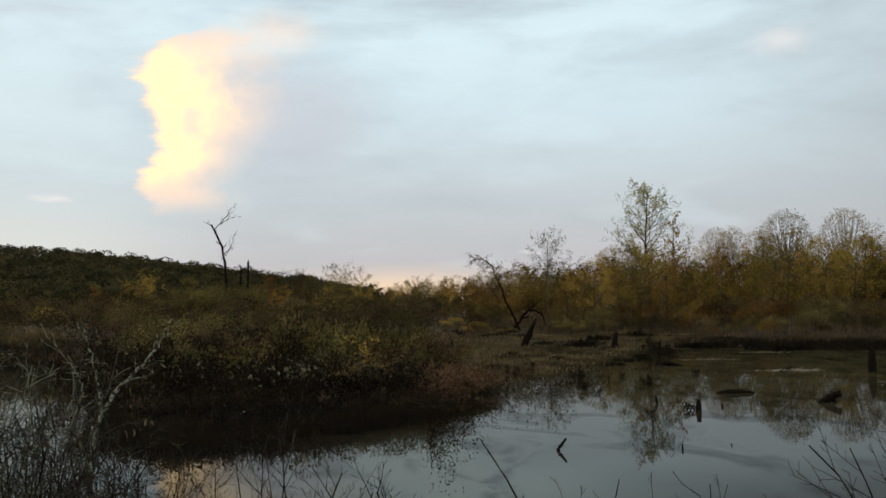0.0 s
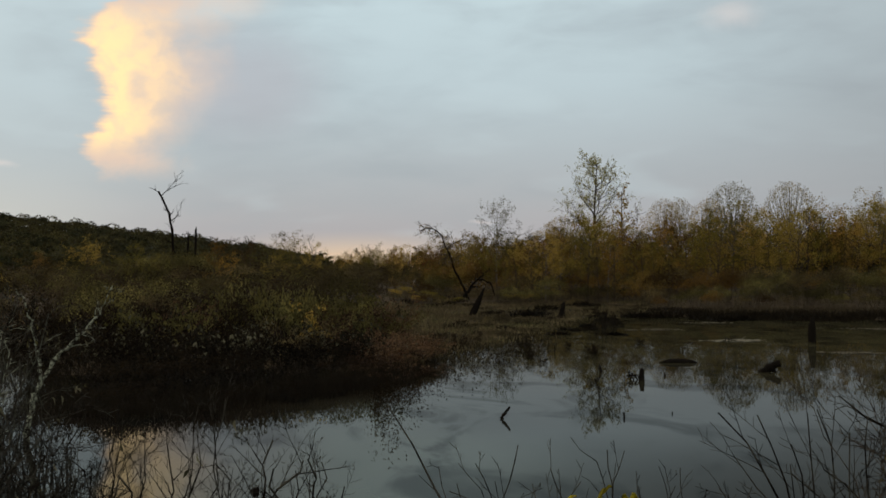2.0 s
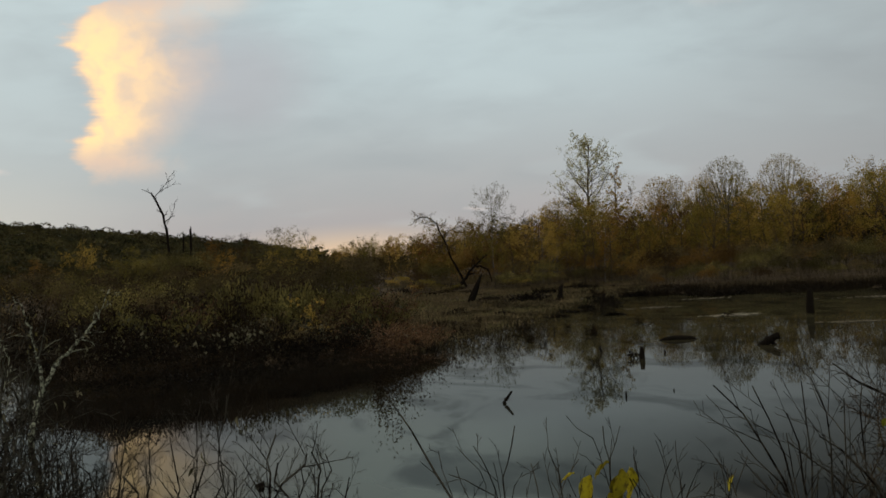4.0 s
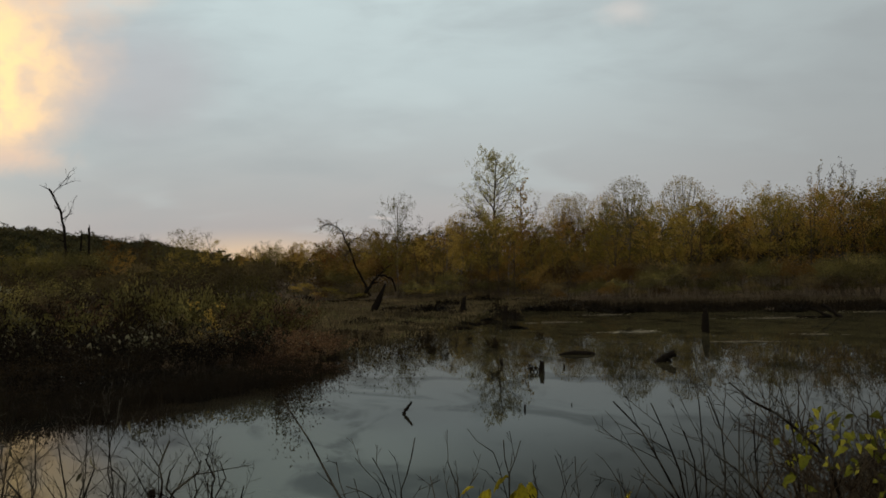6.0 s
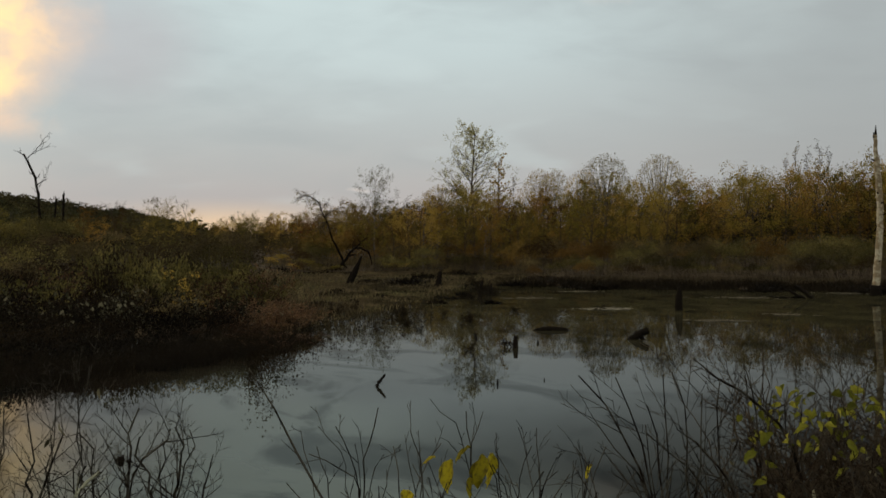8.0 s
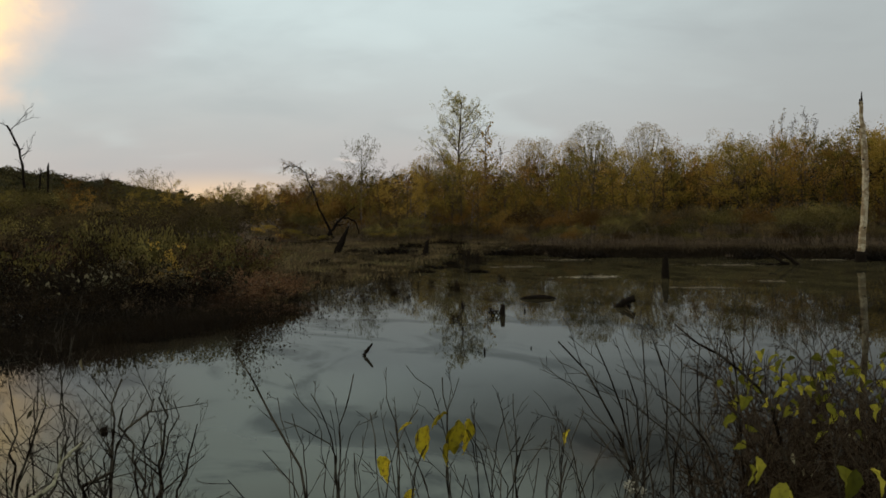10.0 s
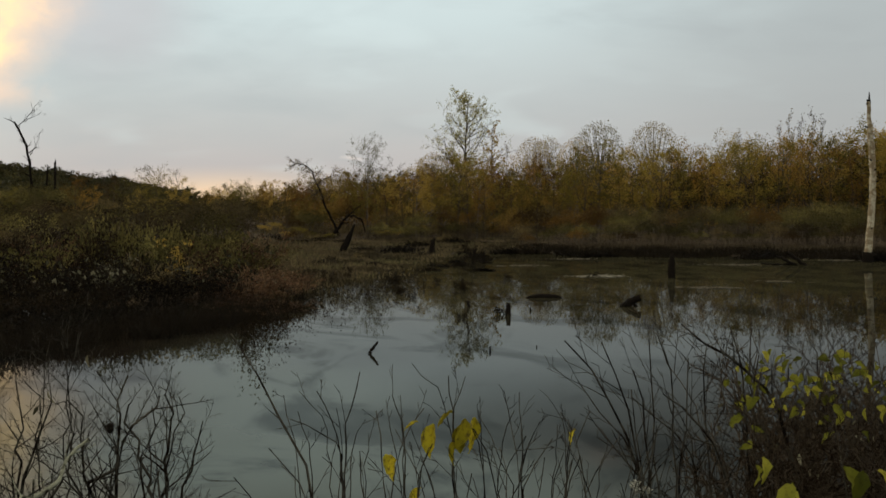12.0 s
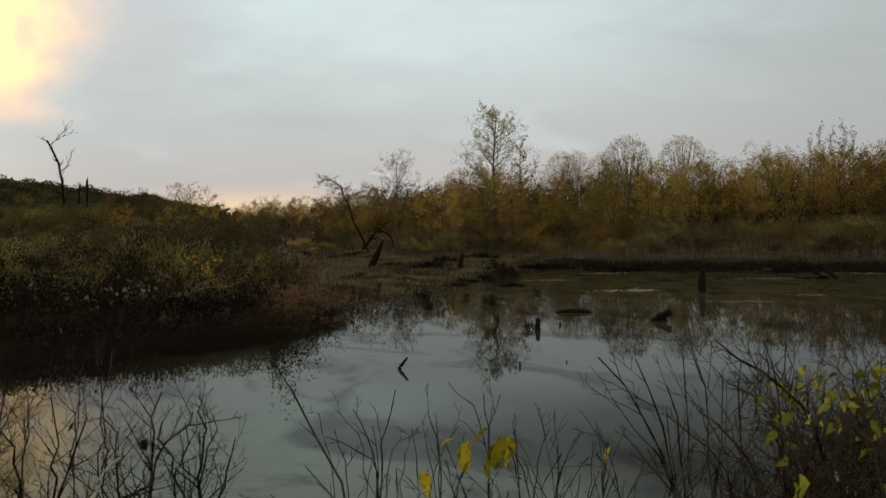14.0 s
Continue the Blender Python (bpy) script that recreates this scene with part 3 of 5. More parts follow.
def build_ground():
    azs = np.concatenate([np.arange(-180, -24, 6), np.arange(-24, 48, 0.75), np.arange(48, 180, 6)])
    rs = np.concatenate([[0.0], np.geomspace(1.0, 240, 74), np.geomspace(260, 4500, 26)])
    v = [(*at(a, r), ground_z(*at(a, r)) if r < 900 else ground_z(*at(a, 900)) - (r - 900) * 0.012) for r in rs for a in azs]
    k, q = len(azs), []
    for i in range(len(rs) - 1):
        for j in range(k):
            q.append((i * k + j, i * k + (j + 1) % k, (i + 1) * k + (j + 1) % k, (i + 1) * k + j))
    me = mesh_from("ground", [(np.array(v), np.array(q))])
    return tagged(part("ground", me, SOIL), "dark peaty marsh ground with wet soil and litter", "ground", kind="structure")


build_ground()
a_ = np.linspace(-math.pi, math.pi, 97)[:-1]
rings = [0.5, 15, 60, 140]
wv = np.array([(math.sin(a) * r, math.cos(a) * r, 0.0) for r in rings for a in a_])
wq = np.array([(i * 96 + j, i * 96 + (j + 1) % 96, (i + 1) * 96 + (j + 1) % 96, (i + 1) * 96 + j) for i in range(3) for j in range(96)])
tagged(part("water", mesh_from("water", [(wv, wq)]), WATER), "still murky pond water reflecting the evening sky", "water", kind="structure")

RNG = random.Random(5)


# ---- distant wooded ridge ----
def build_far_forest():
    rng = np.random.default_rng(11)
    pts = []
    for _ in range(1650):
        az = rng.uniform(-24, 4.2)
        r = rng.uniform(300, 720)
        x, y = at(az, r)
        z, h, w = ground_z(x, y), rng.uniform(4.0, 8.4), rng.uniform(2.8, 5.4)
        k = 125
        d = unit(rng.normal(size=(k, 3)))
        d[:, 2] = np.abs(d[:, 2]) - 0.25
        pts.append(np.array([x, y, z + h * 0.55]) + d * np.array([w, w, h * 0.5]) * rng.uniform(0.80, 0.98, (k, 1)))
    me = mesh_from("far_forest", [leaves(rng, np.concatenate(pts), 0.85, 0.1, 0.9)], False)
    return tagged(part("far_forest", me, LEAF_FAR), "dark wooded ridge of distant autumn trees", "forest", kind="stuff")


build_far_forest()

# ---- kinds of trees and shrubs ----
TREES = "trees behind the marsh"


def column(u):
    return 0.35 + 0.65 * np.sin(np.pi * np.clip(u * 0.9 + 0.1, 0, 1))


def dome(u):
    return 0.22 + 0.86 * np.sqrt(np.clip(1 - ((u - 0.5) / 0.56) ** 2, 0, 1))


def cone(u):
    return 1.15 - 0.95 * u


def make_tree(seed, wood, leaf, label, h=10.0, full=12, size=0.155, width=0.46, narrow=0.8, start=0.08, shape=column):
    return plant("tree", seed, one_stem(h, h * 0.010), (17, width, 55, start), (4, 0.5, 45, 0.25), (3, 0.55, 45, 0.2),
                 (full, 0.24, size, 0.15, narrow), wood, leaf, (label, "tree", TREES), shape=shape, wiggle=(0.05, 0.14, 0.2), least=0.012, far=True)


def make_shrub(seed, wood, leaf, label, group, h=3.0, stems=16, full=3, size=0.12, foot=0.5, spread=0.6, narrow=0.5, droop=0.3, scat=0.10, low=0.25, name="shrub"):
    return plant(name, seed, many_stems(seed, stems, h, 0.022, spread, foot), (4, 0.46, 40, low), (3, 0.5, 42, 0.2), (2, 0.5, 40, 0.2),
                 (full, scat, size, droop, narrow), wood, leaf, (label, "shrub", group), segs=(4, 3, 2),
                 part_names=("branch_growth", "foliage"), least=0.006, far=True)


def make_bush(seed, wood, leaf, label, group, size=0.085, name="shrub", h=4.0, lobes=9, per=300, narrow=0.7):
    """A far bush: fanned stems under rounded, overlapping heads of small leaves."""
    rng = np.random.default_rng(seed)
    ln, rd = grow_lines(rng, *many_stems(seed, 12, h * 0.82, 0.026, 0.55, 0.9), 5, 0.10, 0.04)
    top = new(name)
    tw, _ = side_twigs(seed + 1, ln, rd, (4, 0.35, 40, 0.4), None, None, 0.03, 0.008)
    part("branch_growth", mesh_from("branch_growth", [tubes(ln, rd, 4)] + tw), wood, top)
    pts = []
    for i in range(lobes):
        a, k = i * 2.4 + rng.uniform(-0.4, 0.4), math.sqrt((i + 0.5) / lobes) * 1.55
        w = rng.uniform(0.62, 1.05)
        mid = np.array([math.cos(a) * k, math.sin(a) * k, h * rng.uniform(0.62, 0.80) - 0.62 * k])
        d = unit(rng.normal(size=(per, 3)))
        d[:, 2] = np.where(rng.uniform(size=per) < 0.75, np.abs(d[:, 2]), d[:, 2])
        bumpy = 1.0 + 0.22 * np.sin(d[:, 0] * 6 + i) * np.sin(d[:, 1] * 7 + i * 2)
        pts.append(mid + d * np.array([w, w, w * 0.85]) * (bumpy * rng.uniform(0.78, 1.06, per))[:, None])
    part("foliage", mesh_from("foliage", [leaves(rng, np.concatenate(pts), size, 0.1, narrow)], False), leaf, top)
    return tagged(top, label, "shrub", group)


KINDS = [
    make_tree(21, BARK, LEAF_OCHRE, "slender ochre-leaved autumn tree at the marsh edge"),
    make_tree(22, BARK, LEAF_OLIVE, "slender olive-green tree at the marsh edge", width=0.42, start=0.2, shape=dome),
    make_tree(23, BARK, LEAF_BROWN, "brown autumn tree at the marsh edge", full=13),
    make_tree(24, BARK_GREY, LEAF_OCHRE, "grey-stemmed autumn tree with thin ochre leaves", full=8),
    make_tree(25, BARK, LEAF_OLIVE, "broad olive and yellow tree at the marsh edge", width=0.50, start=0.25, shape=dome),
    make_tree(26, BARK, LEAF_RUST, "rust-red autumn tree at the marsh edge", full=10),
]
UNDER = [
    make_bush(31, BARK, LEAF_BROWN, "brown tangled shrub on the far bank", "shrubs on the far bank", 0.10, "bank_shrub"),
    make_bush(32, BARK, LEAF_DUSK, "olive-green shrub on the far bank", "shrubs on the far bank", 0.10, "bank_shrub"),
    make_bush(33, BARK, LEAF_SCRUB, "dull brown shrub on the far bank", "shrubs on the far bank", 0.10, "bank_shrub"),
]
SKY_AZ = (4, 7.9, 11, 15, 16.3, 21, 24, 26.3, 30.3, 32.5, 35.2, 36.5, 40, 46)
SKY_S = (0.012, 0.018, 0.025, 0.037, 0.045, 0.040, 0.050, 0.048, 0.046, 0.049, 0.056, 0.050, 0.060, 0.066)


def tree_line():
    used = set()
    for az in np.arange(5.5, 45, 0.46):
        for row in range(2):
            a, r = az + RNG.uniform(-0.25, 0.25), (RNG.uniform(98, 118), RNG.uniform(122, 165))[row]
            if a < 13:
                r += 25
            s = float(np.interp(a, SKY_AZ, SKY_S)) * (RNG.uniform(0.55, 0.98) if a < 28.5 else RNG.uniform(0.70, 1.0))
            h = 3 + s * r
            pick = RNG.choices(range(6), (4, 5, 4, 3, 4, 0.4) if a < 25 else (2, 7, 3, 1, 6, 0.3))[0]
            ob = KINDS[pick]
            turn, k = RNG.uniform(0, 360), h / 10.5
            (put_copy if pick in used else put)(ob, a, r, turn, k)
            used.add(pick)
    used = set()
    for az in np.arange(9.5, 45, 0.62):
        for row in range(2):
            a = az + RNG.uniform(-0.3, 0.3)
            r = max(shore(a) + 2.5, 71) + (RNG.uniform(1, 6), RNG.uniform(9, 20))[row] + (22 if a < 20.5 else 0)
            pick = RNG.choices(range(3), (2, 4, 3))[0]
            if 10.6 < a < 13.6:
                continue
            h = RNG.uniform(1.3, 2.3) + row * 1.6
            (put_copy if pick in used else put)(UNDER[pick], a, r, RNG.uniform(0, 360), h / 4.2)
            used.add(pick)


tree_line()


def crowd(name, seed, count, az0, az1, r0, r1, top_of, mat, label, leaf=0.55, per=60, wide=0.22):
    """Woods too far off to count: many crowns of leaf clumps, down to the ground."""
    rng = np.random.default_rng(seed)
    pts = []
    for _ in range(count):
        az, r = rng.uniform(az0, az1), rng.uniform(r0, r1)
        if (az < -9 and r < shore(az) + 6) or (4.5 < az < 10 and r < 116):
            continue
        x, y = at(az, r)
        z, h = ground_z(x, y), max(top_of(az, r) * rng.uniform(0.7, 1.0), 1.2)
        w = max(h * wide, 0.9) * rng.uniform(0.8, 1.3)
        d = unit(rng.normal(size=(per, 3)))
        d[:, 2] = np.where(rng.uniform(size=per) < 0.7, np.abs(d[:, 2]), d[:, 2])
        deep = max(h * 0.45, min(w * 0.9, h * 0.5))
        shell = d * (rng.uniform(0.72, 1.05, per) * (1 + 0.2 * np.sin(d[:, 0] * 7 + x) * np.sin(d[:, 1] * 6 + y)))[:, None]
        pts.append(np.column_stack([x + shell[:, 0] * w, y + shell[:, 1] * w, z + h - deep + shell[:, 2] * deep]))
    me = mesh_from(name, [leaves(rng, np.concatenate(pts), leaf, 0.1, 0.8)], False)
    return tagged(part(name, me, mat), label, "woods", kind="stuff")


def sky_top(az, r):
    return 3 + 0.80 * float(np.interp(az, SKY_AZ, SKY_S)) * r


crowd("back_woods", 34, 330, 4, 46, 150, 235, sky_top, LEAF_WOODS, "brown autumn woods behind the trees", 0.24, 420)
crowd("mid_woods", 35, 165, 9, 29, 112, 150, lambda a, r: 0.72 * sky_top(a, r), LEAF_WOODS, "ochre undergrowth among the trees", 0.18, 480)
crowd("east_woods", 37, 150, 28, 46, 108, 150, lambda a, r: 0.78 * sky_top(a, r), LEAF_FAR, "dark green undergrowth among the trees", 0.18, 480)
crowd("far_scrub", 36, 420, -22, 9, 75, 240, lambda a, r: max(3 + r * (0.010 if a < 2.5 else 0.006), 2.0), LEAF_SCRUB, "brown marsh scrub reaching to the ridge", 0.15, 430, 0.4)


# ---- trees that stand out of the line ----
def dome_tree(seed, high=12.0, wide=3.0, count=46):
    """Limbs leave the trunk one above another, rise steeply and end on an even dome."""
    rng = np.random.default_rng(seed)
    t0 = limb([(0, 0, -0.3), (0.05, 0, 4.0), (0, 0, 8.6)], 0.20, 0.07, seed, 8, 0.02)[2]
    a = np.arange(count) * 2.39996 + rng.normal(size=count) * 0.2
    e = np.sqrt((np.arange(count) + 0.5) / count)
    up = np.sqrt(np.clip(1 - (e * 0.97) ** 2, 0, 1))
    foot = np.column_stack([0 * a, 0 * a, 3.6 + 4.6 * (1 - e) + 0.6 * rng.uniform(size=count)])
    tip = np.column_stack([np.cos(a) * e * wide, np.sin(a) * e * wide, high - 4.2 + 4.2 * up]) * rng.uniform(0.985, 1.01, (count, 1))
    mid = np.column_stack([tip[:, 0] * 0.72, tip[:, 1] * 0.72, foot[:, 2] * 0.58 + tip[:, 2] * 0.42])
    u = np.linspace(0, 1, 8)[None, :, None]
    ln = foot[:, None] * (1 - u) ** 2 + 2 * mid[:, None] * u * (1 - u) + tip[:, None] * u ** 2
    rd = np.linspace(0.036, 0.009, 8)[None] * rng.uniform(0.8, 1.1, (count, 1))
    tw, last = side_twigs(seed + 1, ln, rd, (7, 0.12, 46, 0.35), (3, 0.5, 45, 0.15), None, 0.02, 0.009, 0.12)
    top = new("round_crowned_tree")
    part("trunk", mesh_from("trunk", [t0, tubes(ln, rd, 4)] + tw), BARK_GREY, top)
    pts = scatter(rng, last, 2, 0.08)
    d = unit(rng.normal(size=(3000, 3)))
    d[:, 2] = np.abs(d[:, 2])
    rim = d * np.array([wide, wide, 4.2]) * rng.uniform(0.84, 1.03, (3000, 1)) + np.array([0, 0, high - 4.2])
    pts = np.concatenate([pts, rim])
    part("crown", mesh_from("crown", [leaves(rng, pts[rng.uniform(size=len(pts)) < 0.75], 0.11, 0.1, 0.7)], False), LEAF_OLIVE, top)
    return tagged(top, "round-crowned tree with fanned bare branches and thin leaves", "tree", "round-crowned trees")


def special_trees():
    tall = plant("sycamore_tree", 41, one_stem(19.6, 0.20), (50, 0.45, 58, 0.28), (7, 0.46, 46, 0.2), (4, 0.55, 44, 0.2),
                 (6, 0.15, 0.16, 0.2, 0.8), BARK, LEAF_PALE, ("tall thin-leaved yellowing tree standing over the wood", "tree"),
                 shape=lambda u: 0.16 + 1.0 * np.clip(1.06 - u, 0, 1) ** 0.75 * np.clip((u - 0.2) / 0.22, 0.35, 1), lift=(0.02, 0.06, 0.02), wiggle=(0.025, 0.12, 0.2), least=0.014)
    put(tall, 18.35, 155, 30, 0.90)
    mate = plant("sycamore_tree", 42, one_stem(13.6, 0.14), (18, 0.34, 52, 0.35), (5, 0.42, 40, 0.25), (3, 0.5, 40, 0.2),
                 (1, 0.12, 0.30, 0.2, 0.8), BARK, LEAF_OCHRE, ("half-bare yellowing tree beside the tallest tree", "tree"), shape=cone,
                 lift=(0.02, 0.12, 0.02), wiggle=(0.03, 0.12, 0.2), least=0.014)
    put(mate, 19.6, 152, 80)
    pale = plant("pale_tree", 43, one_stem(10.6, 0.10), (24, 0.30, 52, 0.35), (6, 0.45, 42, 0.25), (3, 0.5, 40, 0.2),
                 (4, 0.16, 0.12, 0.2, 0.85), BARK_GREY, LEAF_PALE, ("small pale-leaved tree against the evening sky", "tree"), shape=dome,
                 lift=(0.02, 0.12, 0.02), least=0.012)
    put(pale, 13.3, 120, 10, 0.80, None, 1.12)
    # round-headed trees: limbs fan out from a low fork to an even dome
    rnd = dome_tree(44)
    put(rnd, 25.3, 122, 0, 1.0)
    put_copy(rnd, 28.1, 122, 140, 0.985)
    put_copy(rnd, 21.95, 138, 70, 0.84, None, 1.12), put_copy(rnd, 22.75, 138, 200, 0.70, None, 1.36)
    put_copy(rnd, 24.2, 124, 250, 0.80, None, 1.08), put_copy(rnd, 16.7, 150, 310, 0.84)
    wisp = plant("wispy_tree", 45, one_stem(13.2, 0.07), (26, 0.15, 34, 0.35), (5, 0.45, 32, 0.2), (4, 0.5, 34, 0.2),
                 (0.45, 0.06, 0.17, 0.2, 0.7), BARK_GREY, LEAF_BROWN, ("thin nearly bare tree with a few dark leaves", "tree", "thin bare trees"),
                 lift=(0.02, 0.22, 0.10), wiggle=(0.02, 0.07, 0.12), least=0.008)
    put(wisp, 34.7, 125, 0, 0.93)
    put_copy(wisp, 35.85, 125, 120, 0.94)
    put_copy(wisp, 34.25, 127, 40, 0.85), put_copy(wisp, 35.25, 126, 300, 0.89), put_copy(wisp, 36.3, 124, 220, 0.87)
    put_copy(wisp, 32.3, 128, 60, 0.80), put_copy(wisp, 20.6, 145, 200, 0.80), put_copy(wisp, 32.8, 130, 250, 0.76)
    oak = plant("oak_tree", 46, one_stem(8.6, 0.26), (30, 0.46, 66, 0.32), (6, 0.5, 45, 0.2), (4, 0.55, 45, 0.2),
                (20, 0.24, 0.14, 0.15, 0.75), BARK_DARK, LEAF_OLIVE, ("broad dark olive oak behind the bleached snag", "tree"), shape=dome, lift=(0.02, 0.03, 0.02), least=0.012)
    put(oak, 39.2, 112, 0, 1.0)
    far = plant("bare_tree", 47, one_stem(10.2, 0.08), (9, 0.42, 38, 0.45), (5, 0.42, 35, 0.3), (3, 0.5, 35, 0.2),
                None, BARK, None, ("small bare tree against the sunset glow", "tree"), lift=(0.02, 0.08, 0.05), least=0.020)
    put(far, 4.15, 200, 0, 0.97)
    for a, r, k in ((7.0, 215, 0.80), (6.6, 220, 0.70), (9.2, 190, 0.74), (9.6, 190, 0.70), (1.0, 200, 0.95), (0.3, 195, 0.9), (2.0, 210, 0.82)):
        put_copy(far, a, r, RNG.uniform(0, 360), k)


def build_snag():
    """The bleached dead trunk that stands in the water's edge."""
    top = new("dead_snag")
    ln = bent([(0.0, 0, -0.5), (0.05, 0, 0.8), (0.22, 0, 2.4), (0.34, 0, 4.1), (0.22, 0, 6.0), (0.03, 0, 7.4), (0.0, 0, 8.25)], 26, 3, 0.012)
    rng = np.random.default_rng(8)
    rd = np.interp(np.linspace(0, 1, 27), [0, 0.1, 0.5, 0.86, 0.885, 1.0], [0.225, 0.190, 0.170, 0.150, 0.110, 0.100])[None]
    rd = rd * rng.uniform(0.93, 1.07, rd.shape)
    part("trunk", mesh_from("trunk", [tubes(ln, rd, 12)]), BARK_PALE, top)
    part("wet_base", mesh_from("wet_base", [capped(5, 12, lambda u: (0.31 - 0.06 * u, -0.4 + 0.95 * u), 4)]), BARK_DARK, top, "dark wet foot of the trunk")
    crown = [capped(6, 7, lambda u: (0.075 - 0.055 * u, 8.1 + 0.65 * u), 6, 0.2, (0.005, 0)), capped(5, 6, lambda u: (0.05 - 0.03 * u, 8.1 + 0.28 * u), 7, 0.2, (-0.009, 0))]
    part("broken_tip", mesh_from("broken_tip", crown), BARK_DARK, top, "dark splintered tip")
    for z, a in ((2.4, 0.4), (3.3, 2.0), (4.1, 5.2), (5.2, 3.6), (5.9, 0.2), (6.9, 3.0), (1.7, 4.4), (4.7, 4.6)):
        stub = capped(4, 6, lambda u: (0.05 - 0.02 * u, 0.30 * u), int(z * 10))
        k = part("knot", mesh_from("knot", [stub]), BARK_DARK, top, "dark branch knot")
        k.matrix_basis = pose(float(np.interp(z, (0, 2.4, 4.1, 6.0, 7.4), (0, 0.22, 0.34, 0.22, 0.03))), 0, z, 0, 0, math.degrees(a)) @ pose(0, 0, 0, 0, 70, 0)
    put(tagged(top, "tall bleached dead tree trunk standing in the shallow water", "dead tree"), 38.4, 60.5, 0, 1.0, 0.0)


def build_dead_tree():
    top = new("dead_tree")
    a, ra, t0 = limb([(0, 0, -0.3), (0.1, 0, 3), (0.05, 0, 6.2), (-0.45, 0, 7.7), (-0.95, 0.1, 8.75)], 0.130, 0.066, 61, 14, 0.03)
    b, rb, t1 = limb([(-0.72, 0, 8.35), (-0.2, 0, 8.9), (0.15, 0.1, 9.5), (0.75, 0.2, 10.3)], 0.034, 0.009, 62, 9, 0.04)
    c, rc, t2 = limb([(-0.35, 0, 8.75), (0.35, -0.1, 9.15), (0.85, -0.2, 9.35)], 0.026, 0.008, 63, 9, 0.03)
    d, re, t3 = limb([(0.05, 0, 6.2), (0.5, 0, 7.0), (0.75, 0, 8.0)], 0.030, 0.009, 64, 9, 0.05)
    tw = [side_twigs(65 + i, ln, rd, (6, 0.40, 34, 0.25), (4, 0.5, 34, 0.2), (2, 0.5, 34, 0.2), 0.05, 0.008)[0] for i, (ln, rd) in enumerate(((b, rb), (c, rc), (d, re)))]
    tw.append(side_twigs(70, a, ra, (9, 0.15, 50, 0.5), (3, 0.5, 40, 0.2), (2, 0.5, 40, 0.2), 0.05, 0.008)[0])
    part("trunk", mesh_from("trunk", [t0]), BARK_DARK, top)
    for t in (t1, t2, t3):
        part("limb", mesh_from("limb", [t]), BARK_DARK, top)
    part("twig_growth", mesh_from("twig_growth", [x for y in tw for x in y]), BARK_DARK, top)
    put(tagged(top, "leaning bare dead tree with a forked broken top", "dead tree"), -3.37, 115, 0, 1.40, None, 0.915)
    for az, r, h, w in ((-2.25, 77, 5.85, 0.095), (-2.62, 77.3, 5.25, 0.085)):
        pole = new("dead_pole")
        t = limb([(-0.15, 0, -0.3), (0, 0, h * 0.5), (0.1, 0, h)], w * 1.2, w * 0.75, int(h * 10), 10, 0.02)[2]
        part("trunk", mesh_from("trunk", [t, capped(4, 7, lambda u: (w * 0.75 * (1 - u * 0.8), h + 0.3 * u - 0.05), 5, 0.25, (0.016, 0))]), BARK_DARK, pole)
        put(tagged(pole, "broken dead trunk like a dark pole", "dead tree", "broken dead trunks"), az, r * 1.45, 0, 1.42, None, 0.86)


def build_leaning_tree():
    top = new("leaning_tree")
    a, ra, t0 = limb([(0.3, 0, -0.3), (-0.4, 0, 1.6), (-1.3, 0, 3.6), (-1.75, 0, 5.2), (-2.3, 0, 6.3), (-3.0, 0, 6.6), (-3.7, 0, 6.2)], 0.115, 0.028, 71, 16, 0.05)
    b, rb, t1 = limb([(-1.6, 0, 4.6), (-0.8, 0.3, 5.3), (0.2, 0.3, 5.5), (0.9, 0.2, 5.2)], 0.042, 0.012, 72, 9, 0.05)
    tw, last = side_twigs(73, a, ra, (30, 0.15, 62, 0.45), (6, 0.5, 50, 0.2), (4, 0.5, 45, 0.2), -0.02, 0.010, 0.22)
    tw2, last2 = side_twigs(74, b, rb, (16, 0.42, 66, 0.15), (6, 0.5, 50, 0.2), (3, 0.5, 45, 0.2), -0.02, 0.010, 0.22)
    part("trunk", mesh_from("trunk", [t0, t1]), BARK_DARK, top)
    part("twig_growth", mesh_from("twig_growth", tw + tw2), BARK, top)
    rng = np.random.default_rng(75)
    part("crown", mesh_from("crown", [leaves(rng, np.concatenate([scatter(rng, last, 1, 0.1), scatter(rng, last2, 4, 0.16)]), 0.09, 0.5, 0.6)], False), LEAF_BROWN, top)
    put(tagged(top, "dark leaning tree with a drooping ragged top", "tree"), 11.75, 110, 0, 1.28, None, 0.92)
    fall = new("fallen_tree")
    a, ra, t0 = limb([(-1.1, 0, 0.5), (-0.4, 0, 1.5), (0.4, 0, 2.3), (1.1, 0, 3.0)], 0.14, 0.05, 76, 10, 0.05)
    b, rb, t1 = limb([(0.2, 0, 1.9), (0.9, 0, 2.0), (1.4, 0, 1.4), (1.5, 0, 0.6)], 0.09, 0.04, 77, 8, 0.04)
    tw, _ = side_twigs(78, a, ra, (16, 0.35, 60, 0.2), (3, 0.5, 45, 0.2), None, 0.0, 0.016, 0.2)
    part("trunk", mesh_from("trunk", [t0]), BARK_DARK, fall)
    part("limb", mesh_from("limb", [t1]), BARK_DARK, fall)
    part("twig_growth", mesh_from("twig_growth", tw), BARK_DARK, fall)
    put(tagged(fall, "dark fallen trunk propped on its own limbs", "fallen tree"), 12.25, 107, 0, 1.18, None, 0.95)


special_trees()
build_snag()
build_dead_tree()
build_leaning_tree()

